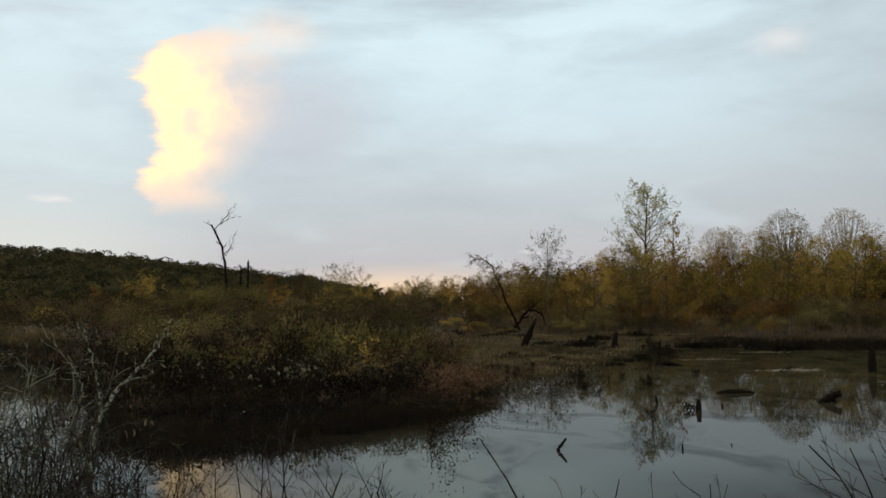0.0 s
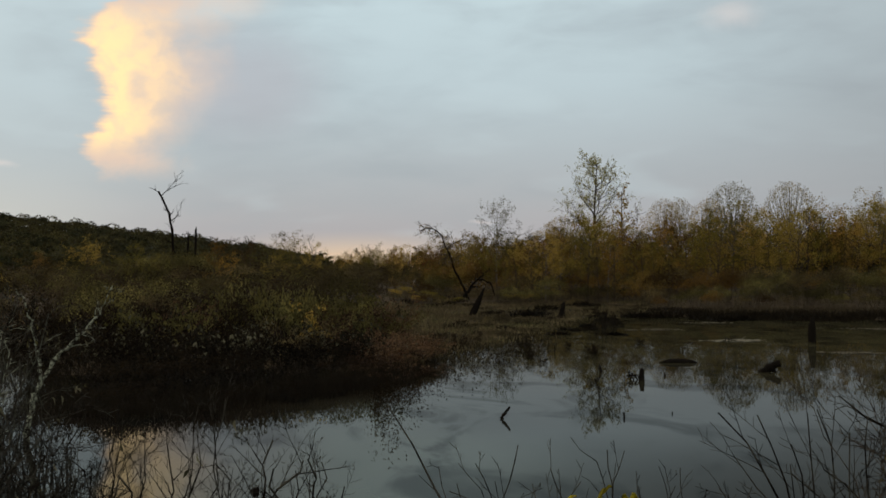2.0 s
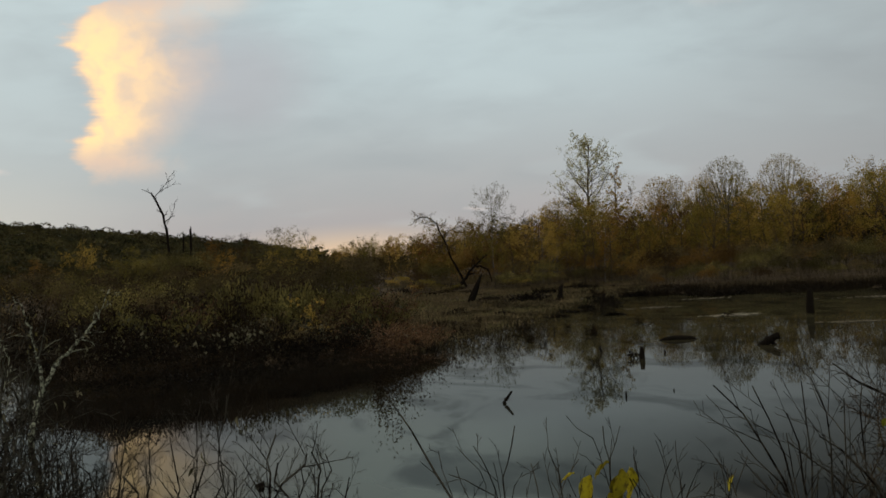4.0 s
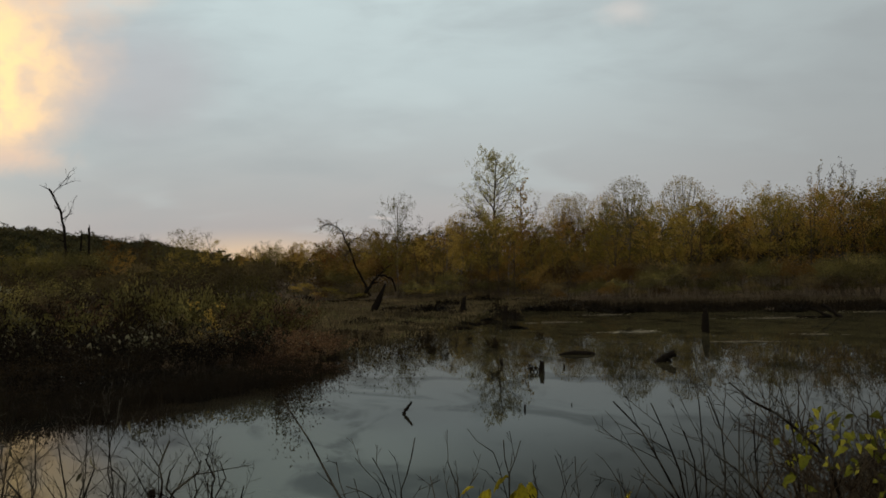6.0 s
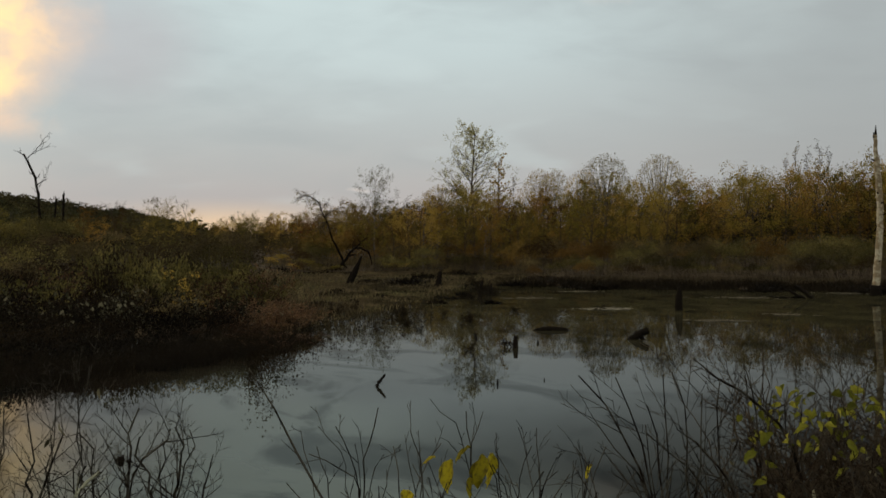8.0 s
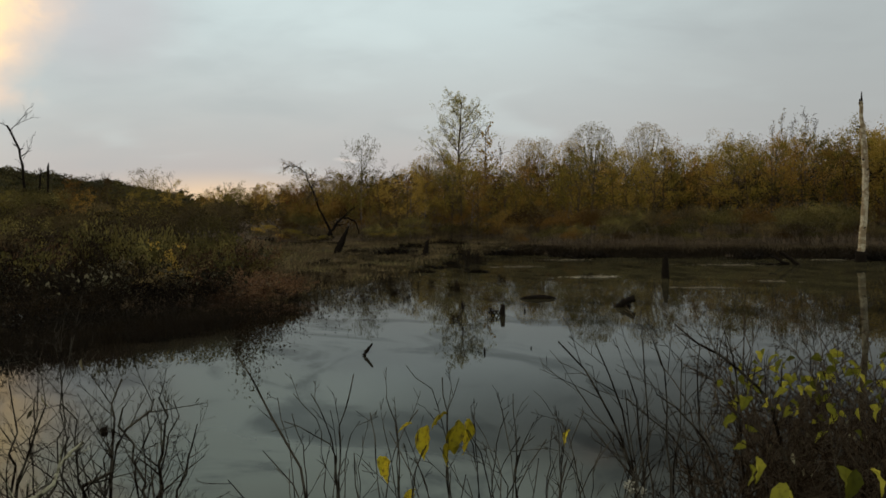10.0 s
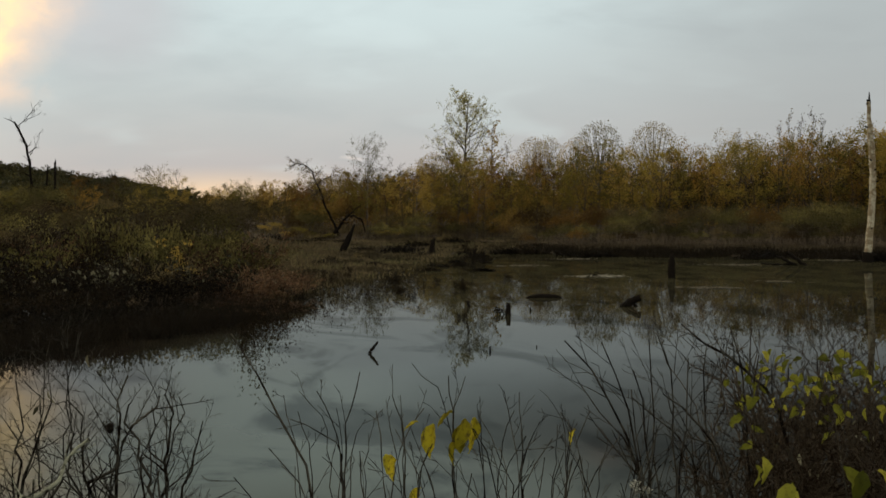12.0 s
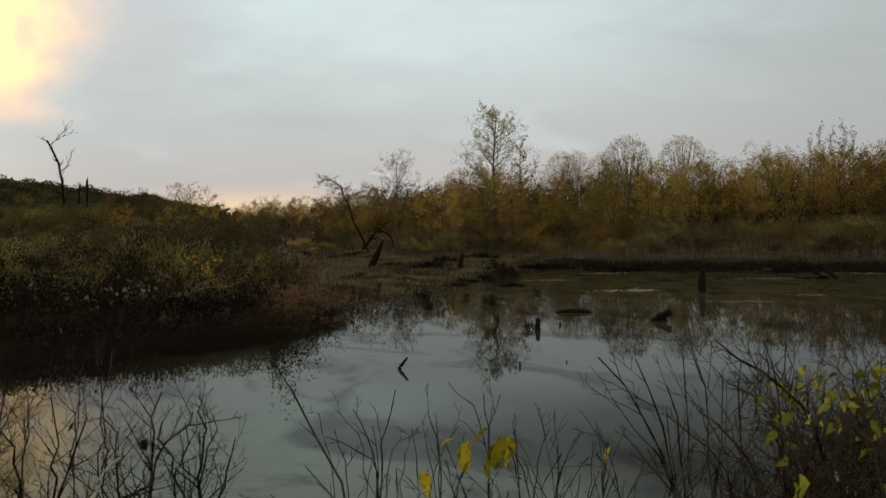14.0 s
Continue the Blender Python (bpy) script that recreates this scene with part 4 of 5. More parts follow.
# ---- shrubs of the marsh ----
MARSH = "shrubs of the flooded thicket"
BACK = "shrubs behind the thicket"
THICKET = [
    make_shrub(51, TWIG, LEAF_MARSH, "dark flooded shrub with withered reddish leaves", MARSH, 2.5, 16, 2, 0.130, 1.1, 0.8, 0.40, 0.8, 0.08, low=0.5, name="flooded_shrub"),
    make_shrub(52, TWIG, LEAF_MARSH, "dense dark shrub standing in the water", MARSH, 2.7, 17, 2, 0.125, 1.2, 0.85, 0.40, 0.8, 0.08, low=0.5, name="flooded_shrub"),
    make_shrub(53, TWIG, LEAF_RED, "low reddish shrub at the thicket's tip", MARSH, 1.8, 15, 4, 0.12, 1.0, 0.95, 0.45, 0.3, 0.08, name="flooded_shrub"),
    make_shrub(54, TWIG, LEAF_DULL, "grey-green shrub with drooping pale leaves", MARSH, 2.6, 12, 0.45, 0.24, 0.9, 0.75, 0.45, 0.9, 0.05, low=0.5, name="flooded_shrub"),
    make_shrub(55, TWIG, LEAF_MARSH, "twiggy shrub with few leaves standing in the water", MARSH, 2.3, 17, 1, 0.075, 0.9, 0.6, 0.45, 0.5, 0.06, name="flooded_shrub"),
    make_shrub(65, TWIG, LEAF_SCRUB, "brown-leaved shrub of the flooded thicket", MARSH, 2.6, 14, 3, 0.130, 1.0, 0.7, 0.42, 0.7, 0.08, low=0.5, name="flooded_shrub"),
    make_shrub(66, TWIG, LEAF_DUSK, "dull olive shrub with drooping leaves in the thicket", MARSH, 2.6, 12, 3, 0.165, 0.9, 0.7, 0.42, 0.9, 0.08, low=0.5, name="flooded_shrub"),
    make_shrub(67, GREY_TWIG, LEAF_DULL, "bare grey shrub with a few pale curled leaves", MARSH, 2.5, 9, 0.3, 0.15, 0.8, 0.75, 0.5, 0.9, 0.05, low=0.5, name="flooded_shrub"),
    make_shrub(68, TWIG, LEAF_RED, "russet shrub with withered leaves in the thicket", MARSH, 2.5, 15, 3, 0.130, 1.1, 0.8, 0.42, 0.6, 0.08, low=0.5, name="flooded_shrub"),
]
BEHIND = [
    make_bush(56, BARK, LEAF_SCRUB, "brown marsh shrub behind the thicket", BACK),
    make_bush(57, BARK, LEAF_DUSK, "dull green marsh shrub behind the thicket", BACK),
    make_bush(60, TWIG, LEAF_BRAMBLE, "dark brown marsh shrub behind the thicket", BACK),
    make_bush(58, BARK, LEAF_OLIVE, "rounded yellow-green bush at the foot of the ridge", BACK),
]


# rows from the water back; near-black kinds in front stand for overhung shade
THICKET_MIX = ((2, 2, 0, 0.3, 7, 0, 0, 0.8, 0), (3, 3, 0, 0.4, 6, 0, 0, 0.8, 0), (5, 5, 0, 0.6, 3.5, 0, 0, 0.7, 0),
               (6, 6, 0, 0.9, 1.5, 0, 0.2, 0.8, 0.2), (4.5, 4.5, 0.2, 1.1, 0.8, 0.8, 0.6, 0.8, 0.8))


def thicket_edge(az):
    """How near the flooded thicket comes to the camera's bank."""
    return float(np.interp(az, (-12, -10.4, -9.3, -8.3, -5, -1, 2, 5, 7, 9.6), (60, 42, 31, 26.4, 25.1, 25.9, 27.4, 28.9, 30.4, 32.5)))


def fill_thicket():
    used = set()

    def place(kinds, i, *spot):
        (put_copy if (id(kinds), i) in used else put)(kinds[i], *spot)
        used.add((id(kinds), i))

    for k in range(44):                                   # low sprawling growth at the open water, rising gently behind
        for row in range(5):
            az = -18 + k * 0.63 + RNG.uniform(-0.35, 0.35)
            if az > 9.6 or (row == 4 and az > 7.5) or (row == 3 and az > 9.0):
                continue
            step = (RNG.uniform(0.0, 1.0), RNG.uniform(1.4, 3.2), RNG.uniform(3.8, 6.2), RNG.uniform(7.0, 10.5), RNG.uniform(11.5, 17))[row]
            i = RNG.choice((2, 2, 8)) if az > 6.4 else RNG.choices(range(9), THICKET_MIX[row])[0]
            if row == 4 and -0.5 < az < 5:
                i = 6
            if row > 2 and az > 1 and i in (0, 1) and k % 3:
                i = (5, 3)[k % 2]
            high = min(0.24 + 0.155 * step, 2.45) * RNG.uniform(0.82, 1.15) * min(1.0, max(1.0 - 0.07 * (az - 3.5), 0.6))
            if az < -9.5:
                high = min(high, 1.5)
            wide = (0.42, 0.55, 0.72, 0.9, 1.0)[row] * RNG.uniform(0.85, 1.15)
            place(THICKET, i, az, thicket_edge(az) + step, RNG.uniform(0, 360), wide, 0.0, high / (2.5 * wide))
    for k in range(26):                                  # bare strands standing out in the water
        az = RNG.uniform(-8.5, 8.5)
        place(THICKET, 4, az, thicket_edge(az) - RNG.uniform(0.2, 2.4), RNG.uniform(0, 360), RNG.uniform(0.16, 0.32), 0.0, RNG.uniform(0.45, 1.0))
    for k in range(58):                                  # the wet thicket behind, out to the ridge
        az = RNG.uniform(-21, 7.0)
        r = 40 + 55 * RNG.uniform(0, 1)
        if az > 6 and r < 55:
            r += 30
        r = max(r, shore(az) + 7)
        low, high = (-0.012, 0.004) if r < 60 else (-0.004, 0.012)
        h = max(3 + r * RNG.uniform(low, high), 1.6)
        if az < -9.5:
            h = RNG.uniform(1.6, 2.6)
        place(BEHIND, RNG.choices(range(3), (4, 1.5, 6) if r < 68 and az < 1 else (5, 5, 2))[0], az, r, RNG.uniform(0, 360), h / 3.6)
    for k in range(18):                                  # the thicket's tail towards the flats
        az, r = RNG.uniform(3.5, 8.3), RNG.uniform(39, 62)
        place(THICKET, RNG.choice((5, 8, 8, 2, 6)), az, r, RNG.uniform(0, 360), RNG.uniform(0.62, 0.85) - 0.05 * max(az - 6, 0), None, 0.85 if az < 5 else 0.5)
    put(BEHIND[3], -11.9, 98, 0, 1.0)
    for k in range(12):                                  # tall scrub round the foot of the dead tree
        az, r = -6.5 + k * 0.58 + RNG.uniform(-0.3, 0.3), RNG.uniform(94, 107)
        place(BEHIND, k % 2, az, r, RNG.uniform(0, 360), (3 + r * RNG.uniform(0.006, 0.016)) / 3.6)
    for az, r, rise in ((-2.9, 104, 0.026), (-2.45, 101, 0.024), (-2.0, 106, 0.025), (-3.5, 105, 0.028), (-4.1, 103, 0.024)):
        place(BEHIND, 1, az, r, RNG.uniform(0, 360), (3 + r * rise) / 4.3, None, 1.1)
    gold = make_shrub(59, TWIG, LEAF_OLIVE, "sprays of dull yellow leaves in the dark thicket", "", 2.2, 4, 3, 0.11, 0.15, 0.35, 0.55, 0.5, 0.08)
    put(gold, 3.7, 37.5, 0, 0.92, 0.0)


fill_thicket()
for i, (az, r, rise) in enumerate(((1.6, 96, 0.0245), (2.5, 104, 0.021), (0.4, 110, 0.021), (3.4, 118, 0.017), (-1.2, 92, 0.019), (-4.8, 96, 0.016), (-7.6, 100, 0.018), (-9.8, 118, 0.014),
                                   (4.6, 126, 0.007), (5.6, 132, 0.004), (-6.2, 84, 0.006), (6.9, 120, 0.012), (8.0, 128, 0.014), (-11.5, 124, 0.010), (-0.3, 82, 0.008), (2.2, 80, 0.006))):
    tagged(put_copy(KINDS[(1, 4, 2, 1, 0)[i % 5]], az, r, RNG.uniform(0, 360), (3 + rise * r) / 10.5 * 1.15, None, 0.92), "small rounded autumn tree in the marsh scrub", group="small trees in the scrub")
for az, r, k in ((36.2, 74, 0.75), (37.0, 76, 0.9), (37.6, 73, 0.7), (35.4, 77, 0.8), (30.0, 78, 0.6), (26.4, 80, 0.6)):
    tagged(put_copy(BEHIND[1], az, r, RNG.uniform(0, 360), k), "dark green shrub on the far bank", group="shrubs on the far bank")
for az, r, k in ((10.7, 92, 0.30), (10.2, 94, 0.26), (17.4, 86, 0.32), (17.0, 88, 0.24), (14.2, 98, 0.26), (12.8, 60, 0.20), (18.9, 66, 0.22), (19.4, 68, 0.18)):
    put_copy(BEHIND[0], az, r, RNG.uniform(0, 360), k)
for az, r, k in ((7.9, 104, 0.42), (8.5, 106, 0.50), (9.1, 103, 0.38), (9.7, 107, 0.55), (10.3, 104, 0.40), (13.9, 104, 0.36), (14.5, 103, 0.40), (15.1, 105, 0.34), (11.3, 104, 0.30)):
    tagged(put_copy(BEHIND[3], az, r, RNG.uniform(0, 360), k, None, 0.8), "low rounded pale green shrub at the back of the flats", group="pale shrubs behind the flats")


# ---- sedge, reeds and floating growth ----
def blades(rng, xy, z, height, width=0.03, lean=0.35):
    """Upright leaf blades, a tapered quad each."""
    k = len(xy)
    base = np.column_stack([xy, z])
    a = rng.uniform(0, 2 * np.pi, k)
    side = np.stack([np.cos(a), np.sin(a), 0 * a], -1) * width * 0.5
    h = (height * rng.uniform(0.5, 1.2, k))[:, None]
    tip = base + h * np.column_stack([rng.normal(size=(k, 2)) * lean, np.ones(k)])
    v = np.stack([base - side, base + side, tip + side * 0.25, tip - side * 0.25], 1).reshape(-1, 3)
    return v, np.arange(4 * k).reshape(-1, 4)


def sedge(name, seed, count, az0, az1, r_of, height, mat, label, clump=0.5, width=0.035, z=None):
    rng = np.random.default_rng(seed)
    n = max(count // 22, 1)
    az = rng.uniform(az0, az1, n)
    r = np.array([r_of(a, rng.uniform()) for a in az])
    cx, cy = np.sin(np.radians(az)) * r, np.cos(np.radians(az)) * r
    xy = np.repeat(np.column_stack([cx, cy]), 22, 0) + rng.normal(size=(n * 22, 2)) * clump
    k = np.repeat(rng.uniform(0.35, 1.25, n), 22)
    zz = np.array([(max(ground_z(*p), -0.05) if z is None else z) for p in xy[::22]]).repeat(22)
    v, q = blades(rng, xy, zz, height * k, width)
    return tagged(part(name, mesh_from(name, [(v, q)], False), mat), label, "grass", kind="stuff")


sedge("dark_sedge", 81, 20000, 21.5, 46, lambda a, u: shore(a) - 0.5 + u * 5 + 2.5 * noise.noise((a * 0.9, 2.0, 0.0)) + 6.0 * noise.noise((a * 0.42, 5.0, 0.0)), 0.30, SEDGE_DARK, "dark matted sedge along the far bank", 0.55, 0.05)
sedge("bank_grass", 82, 12000, 23.5, 46, lambda a, u: shore(a) + 3 + u * 7, 0.32, SEDGE_BROWN, "dull brown grass on the far bank", 0.45, 0.05)
sedge("rough_grass", 79, 9000, 4.8, 9.5, lambda a, u: 46 + u * 43, 0.42, SEDGE_MUD, "rough brown grass behind the thicket's tip", 0.8, 0.045)
sedge("pale_reeds", 78, 1500, 4.9, 9.4, lambda a, u: 95 + u * 1.5 + 1.5 * noise.noise((a * 0.9, 6.0, 0.0)), 0.16, REED_DULL, "pale dead reeds in a narrow pool", 0.6, 0.05, 0.0)
sedge("marsh_grass", 83, 44000, 8.5, 22, lambda a, u: shore(a) + 1 + u * 58, 0.20, SEDGE_MUD, "short brown marsh grass on the mud flats", 0.9, 0.05)
sedge("tall_marsh_grass", 84, 9000, 8.0, 23, lambda a, u: 108 + u * 22, 0.7, SEDGE_MUD, "brown grass at the back of the marsh", 0.8, 0.06)


def build_tussocks():
    """Low domes of matted sedge, on the flats and in a ragged row along the far bank."""
    rng = np.random.default_rng(89)
    k = 280
    a, u = rng.uniform(0, 2 * np.pi, k), np.sqrt(rng.uniform(0, 1, k))
    xy = np.column_stack([np.cos(a) * u, np.sin(a) * u * 0.7])
    v, q = blades(rng, xy * 1.2, -0.05 + 0 * a, 0.62 * np.sqrt(np.clip(1.04 - u * u, 0, 1)), 0.07, 0.75)
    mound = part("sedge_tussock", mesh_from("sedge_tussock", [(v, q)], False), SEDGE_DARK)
    tagged(mound, "low dark tussock of matted sedge on wet mud", "grass tussock", "sedge tussocks")
    put(mound, 10.81, 108, 0, 1.5, 0.0, 0.9)
    for az, r, w in ((14.81, 73, 1.5), (15.4, 74, 1.1), (17.48, 94, 1.2), (18.2, 92, 0.8), (10.5, 48.7, 0.75), (9.9, 48.8, 0.8), (13.0, 77.7, 0.9), (14.5, 62.2, 0.6), (8.4, 104, 1.3), (16.3, 69, 0.7),
                     (12.2, 52, 0.5), (13.6, 58, 0.45), (19.0, 66, 0.7), (20.4, 71, 1.0), (11.4, 64, 0.5), (15.9, 84, 1.1), (9.4, 90, 1.0), (12.0, 95, 0.9)):
        put_copy(mound, az, r, RNG.uniform(0, 360), w, 0.0, RNG.uniform(0.6, 0.9))
    for _ in range(70):
        put_copy(mound, RNG.uniform(8.5, 21.5), RNG.uniform(50, 108), RNG.uniform(0, 360), RNG.uniform(0.22, 0.55), 0.0, RNG.uniform(0.4, 0.8))
    for az in np.arange(20.6, 45, 0.30):
        if noise.noise((az * 0.55, 4.0, 0.0)) < -0.02:
            continue
        w = RNG.uniform(0.35, 1.15) * (1.0 + 0.4 * noise.noise((az * 1.3, 8.0, 0.0)))
        put_copy(mound, az + RNG.uniform(-0.3, 0.3), shore(az) + RNG.uniform(-2.2, 3.0), RNG.uniform(0, 360), w, 0.0, RNG.uniform(0.5, 1.0))


build_tussocks()
# the shade at the thicket's foot comes from this fringe's near-black colour
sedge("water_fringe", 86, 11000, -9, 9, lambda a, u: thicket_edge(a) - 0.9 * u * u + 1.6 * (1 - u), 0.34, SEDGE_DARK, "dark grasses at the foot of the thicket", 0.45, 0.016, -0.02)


def build_waterweed():
    rng = np.random.default_rng(88)
    pts = []
    for j in range(2100):
        az = 6.8 + 9.5 * rng.uniform() ** 1.4
        r = np.interp(az, (6.5, 9, 13, 16.5), (27, 31, 37, 40)) + rng.normal() * 3.6 + (abs(rng.normal()) * 6 if az > 9 else 0)
        x, y = at(az, r)
        k = rng.integers(3, 8)
        s = rng.uniform(0.05, 0.16)
        pts.append(np.array([x, y, 0.0]) + np.abs(rng.normal(size=(k, 3))) * np.array([0, 0, s]) + rng.normal(size=(k, 3)) * np.array([s, s, 0]))
    pts = np.concatenate(pts)
    me = mesh_from("waterweed", [leaves(rng, pts, 0.065, -0.4, 0.35)], False)
    tagged(part("waterweed", me, LEAF_MARSH), "dark sprigs of waterweed breaking the surface", "water plant", kind="stuff")


build_waterweed()
SPRIG = make_shrub(91, TWIG, LEAF_MARSH, "small dark sprig standing in open water", "sprigs in open water", 0.55, 7, 2, 0.07, 0.12, 0.5, 0.5, 0.2, 0.04)
for az, r, k, turn in ((18.65, 52, 0.56, 40), (19.05, 53, 0.44, 200), (18.85, 50.5, 0.30, 120), (14.75, 43.5, 0.24, 0), (18.55, 33.5, 0.14, 70)):
    tagged(put_copy(THICKET[4], az, r, turn, k, 0.0), "ragged dead clump standing in the shallows", "shrub", "ragged clumps in the shallows")
put(SPRIG, 14.5, 43, 0, 1.0, 0)
for az, r, k in ((14.9, 38.0, 0.8), (18.0, 40.2, 0.8), (18.35, 39.6, 0.7), (16.9, 44, 0.5), (20.6, 46, 0.5), (15.6, 36, 0.4), (9.7, 35, 0.8), (9.2, 33, 0.7), (18.2, 29.6, 0.45), (12.3, 47, 0.8), (11.3, 45, 0.9), (19.0, 62, 1.2), (18.6, 72, 1.5)):
    put_copy(SPRIG, az, r, RNG.uniform(0, 360), k, 0)


# ---- dead wood in the water ----
def wood(name, chunks, label, az, r, turn=0.0, category="dead wood", extra=()):
    top = new(name)
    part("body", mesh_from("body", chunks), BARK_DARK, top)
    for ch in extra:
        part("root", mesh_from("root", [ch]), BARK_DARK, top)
    return put(tagged(top, label, category), az, r, turn, 1.0, 0.0)


def water_wood():
    wood("snapped_stick", [limb([(-0.08, 0, -0.12), (0.0, 0, 0.0), (0.05, 0, 0.08), (0.17, 0, 0.235)], 0.065, 0.020, 101, 12, 0.006)[2]],
         "short dark stick poking from the still water", 13.35, 22.6, -14)
    wood("stump", [capped(9, 9, lambda u: (0.15 - 0.04 * u if u < 0.85 else 0.08, -0.3 + 1.32 * u), 103, 0.16, (0.03, 0))],
         "dark broken post-like stump in the water", 29.0, 46.4, 0)
    a = limb([(-0.28, 0, -0.05), (-0.05, 0, 0.10), (0.15, 0, 0.20), (0.30, 0, 0.24)], 0.12, 0.09, 104, 9, 0.015, 9, 0.25)[2]
    b = limb([(-0.05, 0, 0.0), (0.1, 0.05, 0.10), (0.25, 0.05, -0.1)], 0.07, 0.05, 105, 6, 0.01)[2]
    wood("root_stump", [a, b, capped(6, 8, lambda u: (0.10 * (1 - 0.5 * u), 0.1 + 0.24 * u), 106, 0.25, (0.8, 0))], "dark hunched root stump in the water", 26.9, 33.2, -27)
    roots = [limb([(-0.10 * i, 0.03 * i, 0), (-0.14 - 0.06 * i, 0.05, 0.14 + 0.05 * i), (-0.22 - 0.05 * i, 0, 0.02), (-0.26 - 0.04 * i, 0.03, 0.12)], 0.022, 0.012, 110 + i, 8, 0.02, 5)[2] for i in range(4)]
    wood("spiked_stump", [capped(8, 7, lambda u: (0.10 - 0.05 * u, -0.15 + 0.46 * u), 107, 0.2, (0.06, 0))], "spiked stump with a tangle of thin roots", 20.6, 30.6, -20, extra=roots)
    wood("floating_log", [tubes(bent([(-0.62, 0, 0.0), (-0.3, 0, 0.03), (0.3, 0.02, 0.035), (0.60, 0, 0.0)], 14, 120, 0.006),
                                np.interp(np.linspace(0, 1, 15), [0, 0.15, 0.5, 0.85, 1], [0.01, 0.08, 0.11, 0.08, 0.01])[None], 9)],
         "low dark log floating on the pond", 22.5, 36.2, -22)
    wood("leaning_post", [capped(10, 9, lambda u: (0.25 - 0.02 * u if u < 0.4 else 0.25 - 0.33 * (u - 0.4), -0.3 + 2.25 * u), 121, 0.14, (0.46, 0))],
         "dark rotten leaning post on the mud", 11.95, 75, -12)
    for az, r, h, w in ((19.65, 22.8, 0.10, 0.035), (22.1, 23.4, 0.05, 0.016), (9.2, 24.6, 0.03, 0.03), (16.2, 41, 0.3, 0.03), (21.8, 31.8, 0.10, 0.035), (18.55, 33, 0.18, 0.07), (18.8, 58, 0.8, 0.14), (19.3, 60, 0.6, 0.12), (16.6, 70, 1.0, 0.2)):
        wood("stub", [capped(5, 7, lambda u: (w * (1 - 0.5 * u), -0.1 + (h + 0.1) * u), int(az * 10), 0.25, (0.15, 0))], "small dark wooden stub above the water", az, r, RNG.uniform(0, 360))
    top = new("fallen_log")
    for pts, r0, r1, sd in (([(-0.62, 0, 0.46), (-0.1, 0, 0.26), (0.5, 0, -0.08)], 0.055, 0.085, 130), ([(-0.12, 0, 0.66), (0.25, 0, 0.42), (0.85, 0, -0.10)], 0.075, 0.11, 131),
                            ([(-1.3, 0.1, 0.10), (-0.4, 0.1, 0.06), (0.4, 0.1, 0.0)], 0.04, 0.06, 132)):
        part("branch", mesh_from("branch", [limb(pts, r0, r1, sd, 9, 0.03)[2]]), BARK_DARK, top)
    put(tagged(top, "dark forked log lying half in the water", "fallen log"), 34.75, 57, -35, 1.0, 0, 1.0)


water_wood()
wood("drowned_twig", [limb([(-0.25, 0, -0.05), (-0.1, 0, 0.22), (0.02, 0, 0.05)], 0.03, 0.02, 150, 6)[2], limb([(0.0, 0, 0.0), (0.12, 0, 0.20), (0.22, 0, 0.12), (0.30, 0, 0.20)], 0.03, 0.012, 151, 8)[2],
                      limb([(0.1, 0, 0.05), (0.3, 0.05, 0.02)], 0.03, 0.02, 152, 5)[2]], "dark drowned twigs caught in the reed mat", 25.0, 47.0, -25)


def floating_mat(seed, az, r, length, depth, mat, label="pale mat of floating dead reeds"):
    """A thin ragged raft of stalks that lies on the water."""
    rng = np.random.default_rng(seed)
    k = int((70 if mat is REED else 30) * length)
    base = np.column_stack([rng.normal(size=k) * length * 0.26, rng.normal(size=k) * depth * 0.3, rng.uniform(0.004, 0.025, k)])
    a = rng.normal(size=k) * 0.6
    way = np.stack([np.cos(a), np.sin(a), rng.normal(size=k) * 0.02], -1)
    ln, rd = grow_lines(rng, base, way, rng.uniform(0.1, 0.45, k), rng.uniform(0.004, 0.014, k), 2, 0.12, 0)
    ln[..., 2] = np.maximum(ln[..., 2], 0.006)
    ob = part("floating_mat", mesh_from("floating_mat", [tubes(ln, rd, 4)]), mat)
    tagged(ob, label, "floating plants", kind="stuff")
    return put(ob, az, r, -az, 1.0, 0.0)


for i, (az, r, l, d) in enumerate(((25.2, 47.4, 1.9, 0.9), (30.6, 41.1, 2.0, 0.5), (32.2, 57, 3.2, 0.9), (37.5, 62.5, 3.6, 0.8), (20.1, 100, 2.6, 1.6), (21.3, 56, 2.6, 0.9),
                                    (34.3, 44.8, 1.4, 0.5), (24.0, 63, 2.2, 0.8))):
    floating_mat(140 + i, az, r, l, d, REED if i == 0 else REED_DULL)


